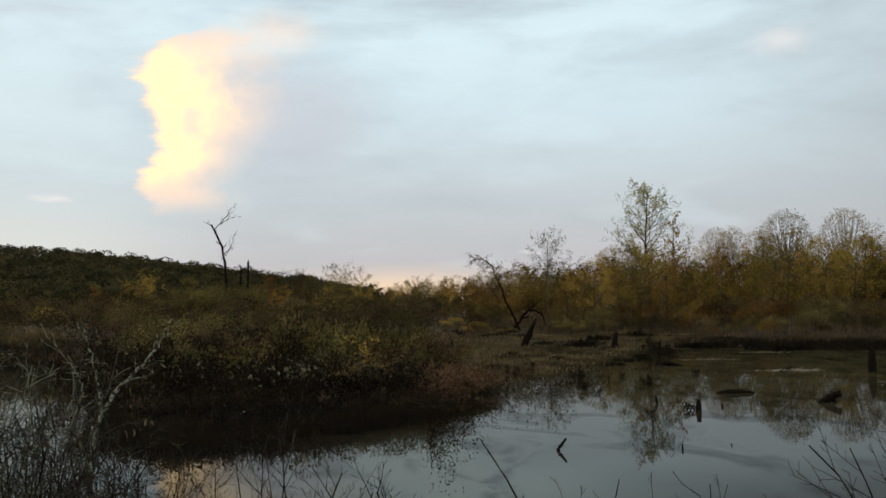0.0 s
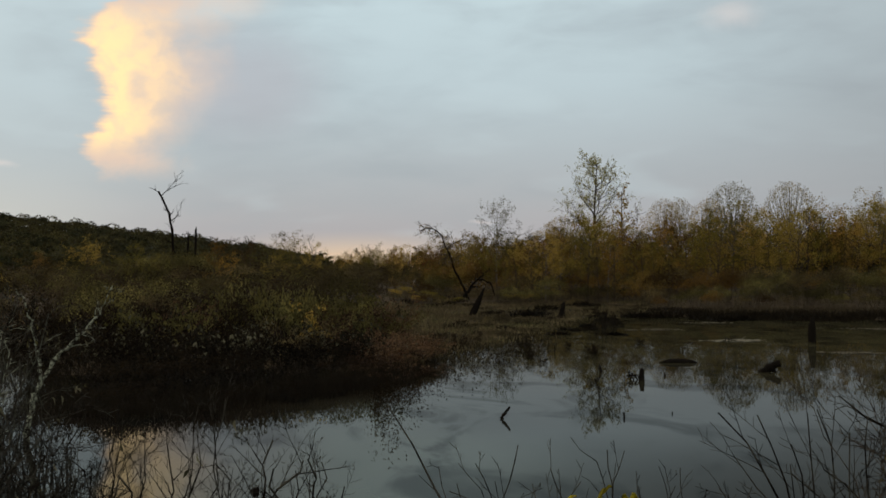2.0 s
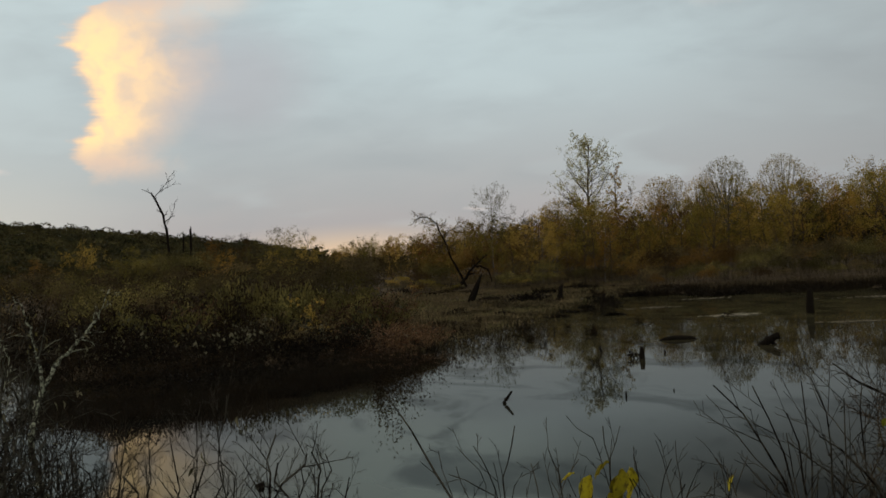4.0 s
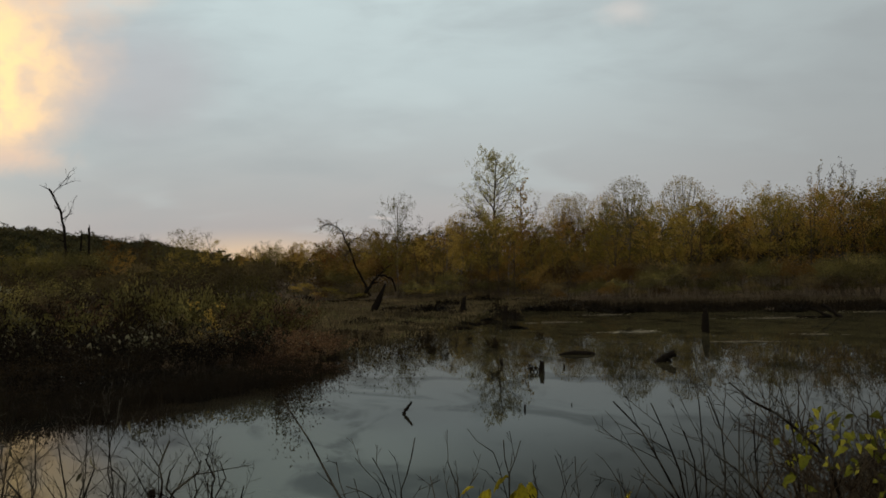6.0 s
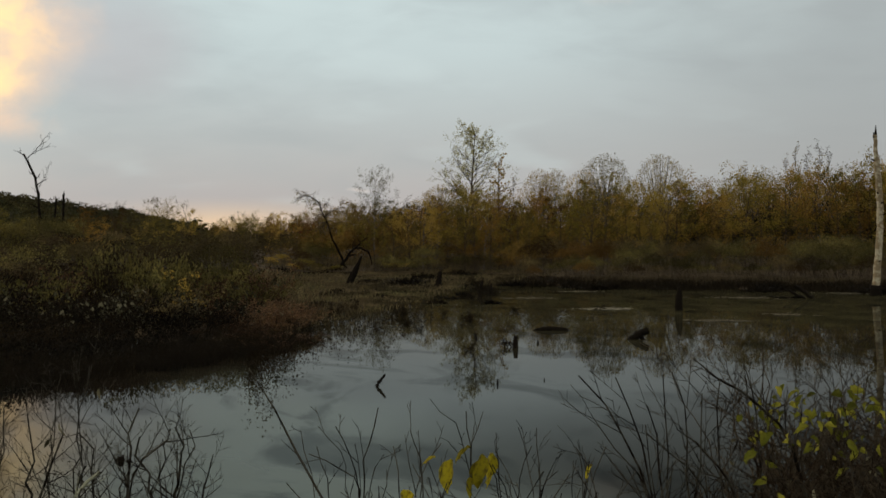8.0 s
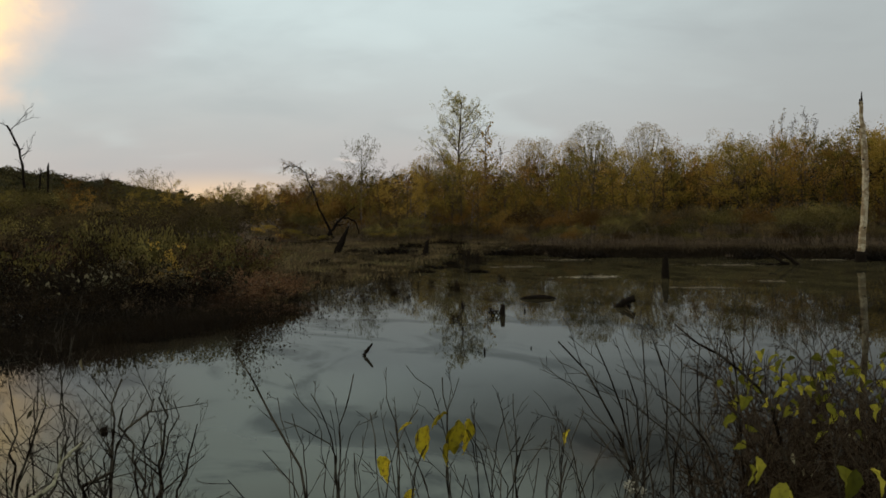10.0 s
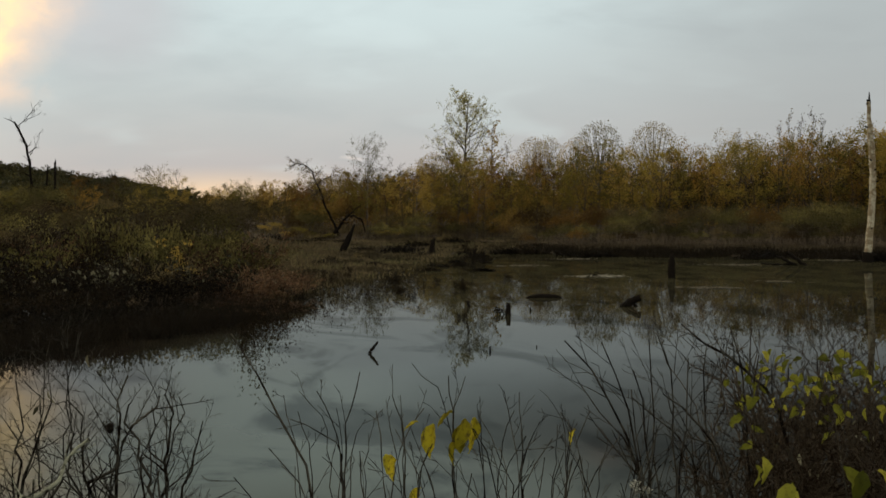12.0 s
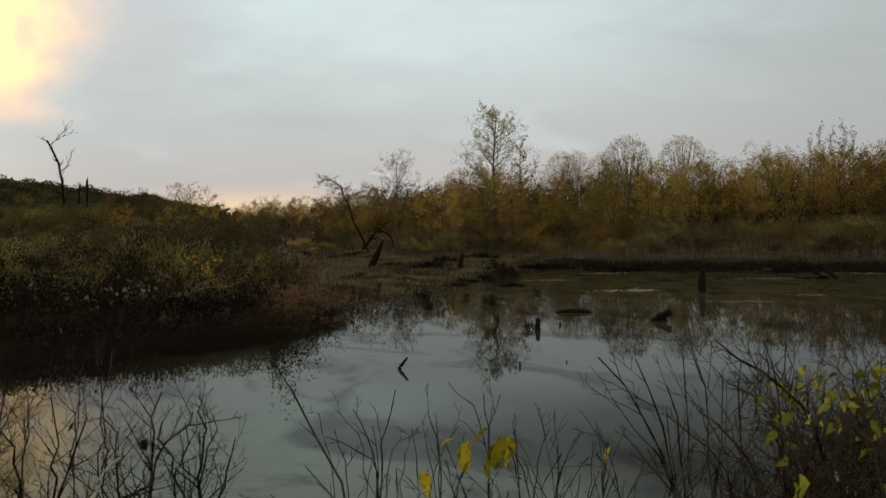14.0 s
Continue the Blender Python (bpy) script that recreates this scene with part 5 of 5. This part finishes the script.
# ---- shrubs on the near bank ----
def near_shrub(name, seed, specs, label, mat, shoots=((5, 0.34, 32, 0.45), (4, 0.45, 34, 0.25), (2, 0.5, 34, 0.3)), lift=0.05, least=0.0022, group="", wander=0.012, thin=0.6, steps=12, wiggle=0.12):
    """specs: for each stem the bearing and distance of its foot, then of its tip, the tip's height, the radius of its foot
    and, where it bends, the bearing and height of the bend."""
    top = new(name)
    x0, y0 = at(*specs[0][:2])
    g0 = ground_z(x0, y0)
    tips, bend = [], random.Random(seed)
    for i, (a0, r0, a1, r1, z1, rad, *knee) in enumerate(specs):
        f, t = np.array([*at(a0, r0), ground_z(*at(a0, r0)) - 0.05]), np.array([*at(a1, r1), z1])
        mid = f * 0.45 + t * 0.55 + np.array([(f[0] - t[0]) * 0.12 + bend.uniform(-1, 1) * 0.05, bend.uniform(-1, 1) * 0.05, 0.05])
        rad *= thin
        if knee:
            mid = np.array([*at(knee[0], r0 * 0.5 + r1 * 0.5), knee[1]])
        ln, rd, tb = limb([f - (x0, y0, g0), mid - (x0, y0, g0), t - (x0, y0, g0)], rad, rad * 0.28, seed + i, steps, wander, 6, 0.10)
        tw, last = side_twigs(seed + 50 + i, ln, rd, *shoots, lift, least, wiggle)
        stem = part("stem", mesh_from("stem", [tb]), mat, top)
        part("twig_growth", mesh_from("twig_growth", tw), mat, stem)
        tips.append(last + np.array([x0, y0, g0]))
    top.matrix_basis = pose(x0, y0, g0)
    tagged(top, label, "shrub", group)
    return top, np.concatenate([t.reshape(-1, 3) for t in tips])


def leaf_mesh(name, seed, length=0.09, width=0.045, curl=0.25):
    """A broad pointed leaf with a midrib fold and a wavy rim."""
    rng = np.random.default_rng(seed)
    v, nu, nv = [], 8, 5
    for i in range(nu):
        u = i / (nu - 1)
        w = width * 0.5 * (math.sin(math.pi * u ** 0.86) ** 0.85 * (1.0 + 0.10 * (i % 2)) if 0 < u < 1 else 0.02)
        for j in range(nv):
            s = (j / (nv - 1) - 0.5) * 2
            v.append((s * w, u * length, abs(s) * w * 0.55 - curl * length * u * u + rng.normal() * 0.0020))
    q = [(i * nv + j, i * nv + j + 1, (i + 1) * nv + j + 1, (i + 1) * nv + j) for i in range(nu - 1) for j in range(nv - 1)]
    return mesh_from(name, [(np.array(v), np.array(q))])


def hang_leaf(me, mat, shrub, place, heading, droop, roll, scale, label=""):
    ob = part("leaf", me, mat, shrub, label)
    ob.matrix_basis = shrub.matrix_basis.inverted() @ pose(*place) @ pose(0, 0, 0, 0, 0, heading) @ pose(0, 0, 0, -droop, roll, 0) @ Matrix.Scale(scale, 4)
    return ob


def near_bank():
    rng = random.Random(77)
    # bare shrub over the water on the near bank, with one lichen-grown branch
    left = [(-4.9, 6.0, -6.4, 6.0, 1.98, 0.020), (-4.9, 6.0, -2.4, 5.9, 2.02, 0.020), (-4.7, 6.1, -4.0, 6.1, 2.10, 0.016), (-5.1, 5.9, -1.2, 5.9, 1.86, 0.016),
            (-3.0, 6.0, 2.75, 6.0, 2.04, 0.020), (0.7, 6.0, 0.85, 6.0, 2.12, 0.020), (0.6, 6.0, -1.6, 5.9, 2.00, 0.015), (0.7, 6.0, 2.2, 6.0, 1.95, 0.014),
            (2.7, 6.0, 1.0, 6.0, 1.98, 0.020), (2.7, 6.0, 3.1, 6.0, 2.02, 0.020), (2.8, 6.1, 4.8, 6.1, 1.80, 0.016), (2.6, 6.0, 3.7, 6.1, 1.98, 0.014),
            (-1.4, 6.4, -1.3, 6.4, 2.33, 0.011), (-2.2, 6.4, -1.7, 6.4, 2.22, 0.010), (-3.2, 6.4, -2.9, 6.4, 2.24, 0.010), (-6.0, 6.2, -8.4, 6.3, 2.05, 0.014),
            (-5.6, 6.3, -5.2, 6.3, 2.12, 0.012), (-1.0, 6.2, 0.6, 6.2, 1.96, 0.010), (-7.2, 6.2, -6.2, 6.2, 2.04, 0.012), (-7.0, 6.2, -9.8, 6.2, 2.02, 0.012)]
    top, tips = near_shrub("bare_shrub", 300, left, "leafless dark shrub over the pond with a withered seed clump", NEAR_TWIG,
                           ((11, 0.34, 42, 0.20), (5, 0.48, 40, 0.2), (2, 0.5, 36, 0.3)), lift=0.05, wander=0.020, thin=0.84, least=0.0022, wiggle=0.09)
    cl = bmesh.new()
    bmesh.ops.create_icosphere(cl, subdivisions=2, radius=0.026)
    for v in cl.verts:
        v.co *= 1 + 0.5 * noise.noise(v.co * 60)
    me = bpy.data.meshes.new("seed_clump")
    cl.to_mesh(me), cl.free()
    k = part("seed_clump", me, BARK_DARK, top, "dark withered seed clump")
    k.matrix_basis = top.matrix_basis.inverted() @ pose(*at(0.22, 6.0), 1.85)
    for i in range(4):
        p = tips[rng.randrange(len(tips))]
        hang_leaf(DRY_LEAF, LEAF_DULL, top, p, rng.uniform(0, 360), 80, rng.uniform(-40, 40), rng.uniform(0.5, 0.9))
    near_shrub("lichen_branch", 340, [(-7.5, 5.0, -0.6, 5.8, 1.86, 0.024), (-7.2, 5.0, -3.2, 5.4, 1.72, 0.016)], "crooked branch crusted with pale lichen", LICHEN,
               ((5, 0.22, 45, 0.3), (3, 0.4, 40, 0.3), None), wander=0.03, thin=1.0)
    # pale forked sapling and the grey shrubs round it
    fork_top = new("dead_sapling")
    x0, y0 = at(-10.6, 22)
    g0 = ground_z(x0, y0)

    def spot(az, z):
        x, y = at(az, 22)
        return x - x0, y - y0, z - g0
    runs = (((spot(-10.6, g0 - 0.1), spot(-10.37, 0.32), spot(-10.11, 0.79), spot(-9.77, 1.09)), 0.070, 0.050),
            ((spot(-9.80, 1.05), spot(-9.80, 1.27), spot(-9.90, 1.59), spot(-10.08, 1.965), spot(-10.21, 2.29), spot(-10.47, 2.55), spot(-10.86, 2.82)), 0.040, 0.014),
            ((spot(-9.80, 1.05), spot(-9.46, 1.21), spot(-9.22, 1.39), spot(-8.95, 1.63), spot(-8.58, 1.70), spot(-8.05, 1.84), spot(-7.62, 2.05), spot(-7.19, 2.17), spot(-6.80, 2.50), spot(-6.42, 2.85)), 0.048, 0.010))
    for i, (pts, ra, rb) in enumerate(runs):
        ln, rd, tb = limb(pts, ra, rb, 350 + i, 20, 0.022, 8, 0.16)
        stem = part("trunk" if i == 0 else "limb", mesh_from("limb", [tb]), LICHEN, fork_top)
        if i:
            tw, last = side_twigs(360 + i, ln, rd, (16, 0.30, 62, 0.30) if i == 1 else (9, 0.20, 46, 0.35), (4, 0.5, 44, 0.2), (2, 0.5, 40, 0.2), 0.02, 0.009)
            part("twig_growth", mesh_from("twig_growth", tw), TWIG if i == 1 else LICHEN, stem)
            if i == 1:
                rg = np.random.default_rng(371)
                some = scatter(rg, last, 1, 0.03)
                part("withered_leaves", mesh_from("withered_leaves", [leaves(rg, some[rg.uniform(size=len(some)) < 0.22], 0.13, 0.8, 0.4)], False), LEAF_DUSK, stem, "few olive withered leaves")
    fork_top.matrix_basis = pose(x0, y0, g0)
    tagged(fork_top, "forked dead sapling crusted with pale lichen standing in water", "dead sapling")
    for j, (az, r) in enumerate(((-15.8, 6.6), (-13.6, 6.8), (-17.8, 6.4), (-11.6, 7.0), (-19.8, 6.5), (-14.6, 5.6))):
        sp = [(az + rng.uniform(-1.2, 1.2), r + rng.uniform(-0.4, 0.4), az + rng.uniform(-4.5, 4.5), r + rng.uniform(-0.6, 0.6),
               rng.uniform(2.2, 2.92) - (0.4 if az > -12 else 0), rng.uniform(0.008, 0.015)) for _ in range(19)]
        top, tips = near_shrub("grey_shrub", 400 + 40 * j, sp, "dense grey twiggy shrub on the near bank", (LICHEN, GREY_TWIG, GREY_TWIG, TWIG, LICHEN, NEAR_TWIG)[j], ((8, 0.30, 54, 0.25), (4, 0.46, 48, 0.2), (1, 0.5, 40, 0.2)), lift=0.02, group="grey twiggy shrubs", least=0.0034, thin=0.8, wander=0.028, wiggle=0.17)
        for i in range(40):
            hang_leaf(DRY_LEAF, LEAF_DULL, top, tips[rng.randrange(len(tips))], rng.uniform(0, 360), rng.uniform(20, 80), rng.uniform(-40, 40), rng.uniform(0.3, 0.6))
    for j, (az, r) in enumerate(((-20.5, 4.3), (-18.0, 4.4), (-15.5, 4.6), (-13.0, 5.2))):
        sp = [(az + rng.uniform(-1.5, 1.5), r + rng.uniform(-0.3, 0.3), az + rng.uniform(-6.5, 5.5), r + rng.uniform(-0.6, 0.6),
               rng.uniform(2.08, 2.62) - 0.045 * (az + 20.5), rng.uniform(0.010, 0.018)) for _ in range(44)]
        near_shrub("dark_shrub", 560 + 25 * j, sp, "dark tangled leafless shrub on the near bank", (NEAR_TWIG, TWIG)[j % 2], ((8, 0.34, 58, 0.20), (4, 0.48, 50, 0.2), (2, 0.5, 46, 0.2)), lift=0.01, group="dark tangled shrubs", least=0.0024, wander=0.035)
    for j, (az, mat) in enumerate(((-10.6, TWIG), (-9.2, GREY_TWIG), (-7.9, TWIG))):
        sp = [(az + rng.uniform(-1.0, 1.0), 8.4 + rng.uniform(-0.4, 0.4), az + rng.uniform(-2.2, 2.0), 8.4 + rng.uniform(-0.5, 0.5),
               rng.uniform(1.5, 2.16) - 0.05 * (az + 10.6), rng.uniform(0.010, 0.018)) for _ in range(17)]
        near_shrub("water_edge_shrub", 1010 + 30 * j, sp, "dark leafless shrub standing at the water's edge", mat, ((7, 0.26, 38, 0.35), (4, 0.45, 38, 0.2), None), lift=0.05, group="shrubs at the water's edge", least=0.004)
    # middle: bare shoots with a few large yellow leaves
    mid = [(13.0, 2.1, 13.17, 2.1, 2.681, 0.0060, 12.16, 2.556), (13.0, 2.1, 10.79, 2.1, 2.647, 0.0055, 11.96, 2.575), (13.0, 2.1, 9.41, 2.1, 2.593, 0.0055, 12.09, 2.556), (13.0, 2.1, 11.90, 2.1, 2.614, 0.0040, 11.99, 2.573),
           (11.3, 2.1, 9.87, 2.1, 2.611, 0.0050, 10.45, 2.567), (13.0, 2.1, 9.94, 2.1, 2.645, 0.0040, 11.31, 2.607), (12.5, 2.1, 13.35, 2.1, 2.591, 0.0045, 12.48, 2.536), (13.3, 2.1, 13.61, 2.1, 2.562, 0.0040, 13.27, 2.521),
           (16.7, 2.1, 14.75, 2.1, 2.639, 0.0055, 15.27, 2.602), (15.5, 2.1, 15.21, 2.1, 2.602, 0.0050, 15.39, 2.544), (18.7, 2.1, 17.67, 2.1, 2.672, 0.0060, 17.86, 2.626), (18.7, 2.1, 15.75, 2.1, 2.695, 0.0045, 17.80, 2.628),
           (18.7, 2.1, 18.66, 2.1, 2.672, 0.0045, 17.93, 2.628), (20.2, 2.1, 18.91, 2.1, 2.570, 0.0055, 19.57, 2.534), (20.2, 2.1, 19.25, 2.1, 2.604, 0.0045, 19.51, 2.553), (20.2, 2.1, 22.61, 2.1, 2.586, 0.0055, 21.62, 2.534),
           (20.2, 2.1, 21.37, 2.1, 2.641, 0.0045, 21.62, 2.539), (20.0, 2.1, 21.16, 2.1, 2.602, 0.0045, 20.43, 2.553), (20.2, 2.1, 22.54, 2.1, 2.559, 0.0045, 21.48, 2.532), (23.8, 2.1, 24.18, 2.1, 2.575, 0.0050, 23.98, 2.531),
           (23.8, 2.1, 23.66, 2.1, 2.591, 0.0045, 23.91, 2.540), (17.4, 2.0, 16.4, 2.0, 2.54, 0.0045, 16.9, 2.50), (22.5, 2.4, 23.4, 2.4, 2.52, 0.0045, 23.2, 2.42), (25.5, 2.5, 26.0, 2.5, 2.47, 0.0045, 25.5, 2.38)]
    top, tips = near_shrub("yellow_leaved_shrub", 600, mid, "thin bare shoots carrying a few large yellow leaves", NEAR_TWIG,
                           ((5, 0.085, 32, 0.50), (2, 0.5, 34, 0.3), None), lift=0.03, least=0.0014, wander=0.0022, thin=0.66, steps=38, wiggle=0.06)
    for az, r, z, head, droop, roll, s in ((16.93, 2.1, 2.580, 20, 80, 10, 1.05), (18.59, 2.08, 2.594, 200, 72, -30, 1.0), (19.05, 2.12, 2.587, 300, 66, 20, 0.95), (18.32, 2.1, 2.577, 150, 82, 0, 0.9), (18.7, 2.1, 2.570, 240, 78, 15, 0.85),
                                           (17.95, 2.1, 2.604, 100, 25, 20, 0.75), (16.1, 2.1, 2.585, 80, 20, 0, 0.5), (14.59, 2.1, 2.520, 340, 50, 10, 0.8), (14.9, 2.1, 2.512, 40, 70, 0, 0.7), (24.37, 2.3, 2.531, 90, 60, 0, 0.6),
                                           (18.1, 2.1, 2.545, 60, 80, 40, 0.8), (16.2, 2.05, 2.47, 30, 60, 0, 0.8)):
        hang_leaf(BIG_LEAF, LEAF_YELLOW, top, (*at(az, r), z), head, droop, roll, s * 1.10)
    for j, (az, r) in enumerate(((19.5, 2.0), (23.0, 2.2), (26.5, 2.4), (14.5, 2.0), (11.0, 2.2))):
        sp = []
        for _ in range((9, 10, 12, 6, 4)[j]):
            a0, turn = az + rng.uniform(-1.6, 1.6), rng.choice((-1, 1)) * rng.uniform(0.6, 3.4)
            z = 3.0 - r * rng.uniform(0.190, 0.262)
            sp.append((a0, r, a0 + turn, r + rng.uniform(-0.2, 0.3), z, rng.uniform(0.0035, 0.0055), a0 + turn * 0.45, z - 0.09))
        near_shrub("low_twigs", 1200 + 30 * j, sp, "low tangle of thin bare twigs on the near bank", NEAR_TWIG, ((5, 0.10, 38, 0.5), (2, 0.5, 36, 0.3), None), lift=0.02, least=0.0014, wander=0.003, thin=0.7,
                   steps=20, wiggle=0.06, group="low bare twigs")
    near_shrub("dry_stalk", 640, [(13.0, 2.15, 6.15, 2.5, 2.73, 0.0075, 10.75, 2.42), (13.0, 2.1, 8.4, 2.3, 2.50, 0.005, 11.0, 2.41)], "long dry stalk leaning over the pond", NEAR_TWIG,
               ((3, 0.06, 25, 0.5), None, None), least=0.0016, wander=0.005, thin=0.8)
    # the dense bare shrub with yellow-green leaves
    right = [(29.0, 3.0, 23.82, 3.0, 2.634, 0.011, 27.16, 2.44), (29.0, 3.0, 24.46, 3.0, 2.50, 0.009, 27.76, 2.322), (28.8, 3.0, 25.72, 3.0, 2.63, 0.009, 27.5, 2.40), (28.8, 3.0, 27.22, 3.0, 2.56, 0.009, 28.0, 2.36),
             (28.9, 3.0, 28.17, 3.0, 2.626, 0.008, 28.5, 2.36), (29.0, 3.1, 28.80, 3.0, 2.648, 0.009, 29.6, 2.40), (29.4, 3.0, 30.27, 3.0, 2.584, 0.008, 29.7, 2.38), (34.2, 3.1, 28.71, 3.0, 2.496, 0.012, 31.51, 2.381),
             (37.0, 3.5, 29.84, 3.4, 2.637, 0.014, 34.02, 2.456), (32.5, 3.3, 27.4, 3.1, 2.45, 0.009, 30.4, 2.30), (31.5, 3.2, 30.9, 3.3, 2.60, 0.008, 31.0, 2.3), (33.4, 3.4, 32.2, 3.4, 2.63, 0.009, 33.0, 2.4),
             (29.0, 3.0, 26.2, 2.9, 2.40, 0.007, 28.0, 2.26), (30.6, 3.2, 29.2, 3.2, 2.47, 0.007, 30.4, 2.30), (28.6, 2.9, 27.2, 2.9, 2.50, 0.007, 27.9, 2.30)]
    top, tips = near_shrub("bare_shrub", 660, right, "open leafless shrub on the near bank", NEAR_TWIG, ((9, 0.22, 36, 0.25), (3, 0.40, 36, 0.25), None), lift=0.03, least=0.0020, wander=0.006, thin=0.66, wiggle=0.05)
    tangle = []
    for j, (az, r) in enumerate(((33.0, 3.4), (36.0, 3.5), (39.0, 3.4), (42.0, 3.3), (35.0, 4.4), (39.5, 4.6))):
        sp = [(az + rng.uniform(-1.5, 1.5), r + rng.uniform(-0.3, 0.3), az + rng.uniform(-5.5, 5.0), r + rng.uniform(-0.6, 0.6), rng.uniform(2.10, 2.60), rng.uniform(0.005, 0.010)) for _ in range(14)]
        sp += [(az + rng.uniform(-1.8, 1.8), r + rng.uniform(-0.4, 0.4), az + rng.uniform(-4, 4), r + rng.uniform(-0.5, 0.5), rng.uniform(2.05, 2.40), 0.008) for _ in range(26)]
        top, tips = near_shrub("leafy_shrub", 700 + 40 * j, sp, "tangled twiggy shrub with yellow-green leaves", BROWN_TWIG, ((8, 0.32, 42, 0.25), (4, 0.45, 42, 0.2), None), lift=0.03, group="tangled near shrubs", least=0.0027, wiggle=0.07)
        tangle.append(top)
        for i in range(22):
            hang_leaf(DRY_LEAF, (LEAF_DULL, LEAF_GREEN)[i % 3 == 0], top, tips[rng.randrange(len(tips))], rng.uniform(0, 360), rng.uniform(20, 85), rng.uniform(-60, 60), rng.uniform(0.18, 0.36))
    # sprays of leaves: bearing and height above the ground's hump
    for k, (az, z) in enumerate(((34.2, 2.575), (34.8, 2.54), (33.4, 2.485), (32.9, 2.385), (34.0, 2.47), (36.2, 2.55), (36.6, 2.515), (37.1, 2.41), (37.9, 2.425), (36.9, 2.465), (37.8, 2.54),
                                 (37.4, 2.575), (38.9, 2.465), (33.1, 2.455), (35.5, 2.50), (38.4, 2.505), (39.6, 2.53), (40.4, 2.44), (35.0, 2.43), (32.4, 2.51))):
        top = tangle[(0, 0, 1, 1, 2, 2)[min(int((az - 32) / 1.6), 5)]]
        for i in range(rng.randint(4, 6)):
            place = (*at(az + rng.uniform(-0.75, 0.75), 3.4 + rng.uniform(-0.3, 0.3)), z - 0.012 + rng.uniform(-0.045, 0.03))
            hang_leaf((GREEN_LEAF, ROUND_LEAF, GREEN_LEAF)[i % 3], LEAF_GREEN, top, place, rng.uniform(0, 360), rng.uniform(10, 88), rng.uniform(-75, 75), rng.uniform(0.38, 0.78))
    low = [(36.5, 2.3, 38.0, 2.2, 2.52, 0.005), (36.0, 2.3, 35.0, 2.2, 2.46, 0.005), (38.5, 2.2, 40.0, 2.2, 2.52, 0.005)]
    top, tips = near_shrub("leafy_shoot", 960, low, "leafy shoot with broad yellow-green leaves", NEAR_TWIG, ((3, 0.1, 40, 0.7), None, None), least=0.0016)
    for az, r, z, head, droop, roll, s in ((37.7, 2.2, 2.50, 200, 55, 20, 0.95), (38.6, 2.2, 2.495, 160, 60, -20, 1.0), (39.3, 2.15, 2.51, 250, 45, 10, 0.95), (34.9, 2.2, 2.445, 210, 30, 20, 0.8),
                                           (35.3, 2.2, 2.46, 130, 40, -20, 1.1), (33.8, 2.6, 2.42, 200, 70, 0, 1.0), (33.5, 2.6, 2.40, 230, 75, 20, 0.9), (38.2, 2.1, 2.46, 30, 40, 30, 0.9)):
        hang_leaf(GREEN_LEAF, LEAF_GREEN, top, (*at(az, r), z), head, droop, roll, s)
    # white seed head
    fl = new("white_aster")
    part("stalk", mesh_from("stalk", [limb([(0, 0, 0), (0.01, 0, 0.5), (0, 0, 0.945)], 0.003, 0.002, 990)[2]]), TWIG, fl)
    rg = np.random.default_rng(991)
    for i in range(6):
        head = part("flower_head", mesh_from("flower_head", [leaves(rg, rg.normal(size=(26, 3)) * 0.004, 0.009, -0.1, 0.4)], False), PETAL, fl, "small white flower head")
        head.location = (rg.normal() * 0.012, rg.normal() * 0.012, 0.930 + rg.normal() * 0.010)
    put(tagged(fl, "small white aster going to seed among the twigs", "wildflower"), 27.65, 2.4, 0)


DRY_LEAF = leaf_mesh("dry_leaf", 1, 0.085, 0.03, 0.5)
GREEN_LEAF = leaf_mesh("green_leaf", 4, 0.060, 0.028, 0.42)
BIG_LEAF = leaf_mesh("big_leaf", 2, 0.056, 0.028, 0.22)
ROUND_LEAF = leaf_mesh("round_leaf", 3, 0.056, 0.036, 0.36)
near_bank()
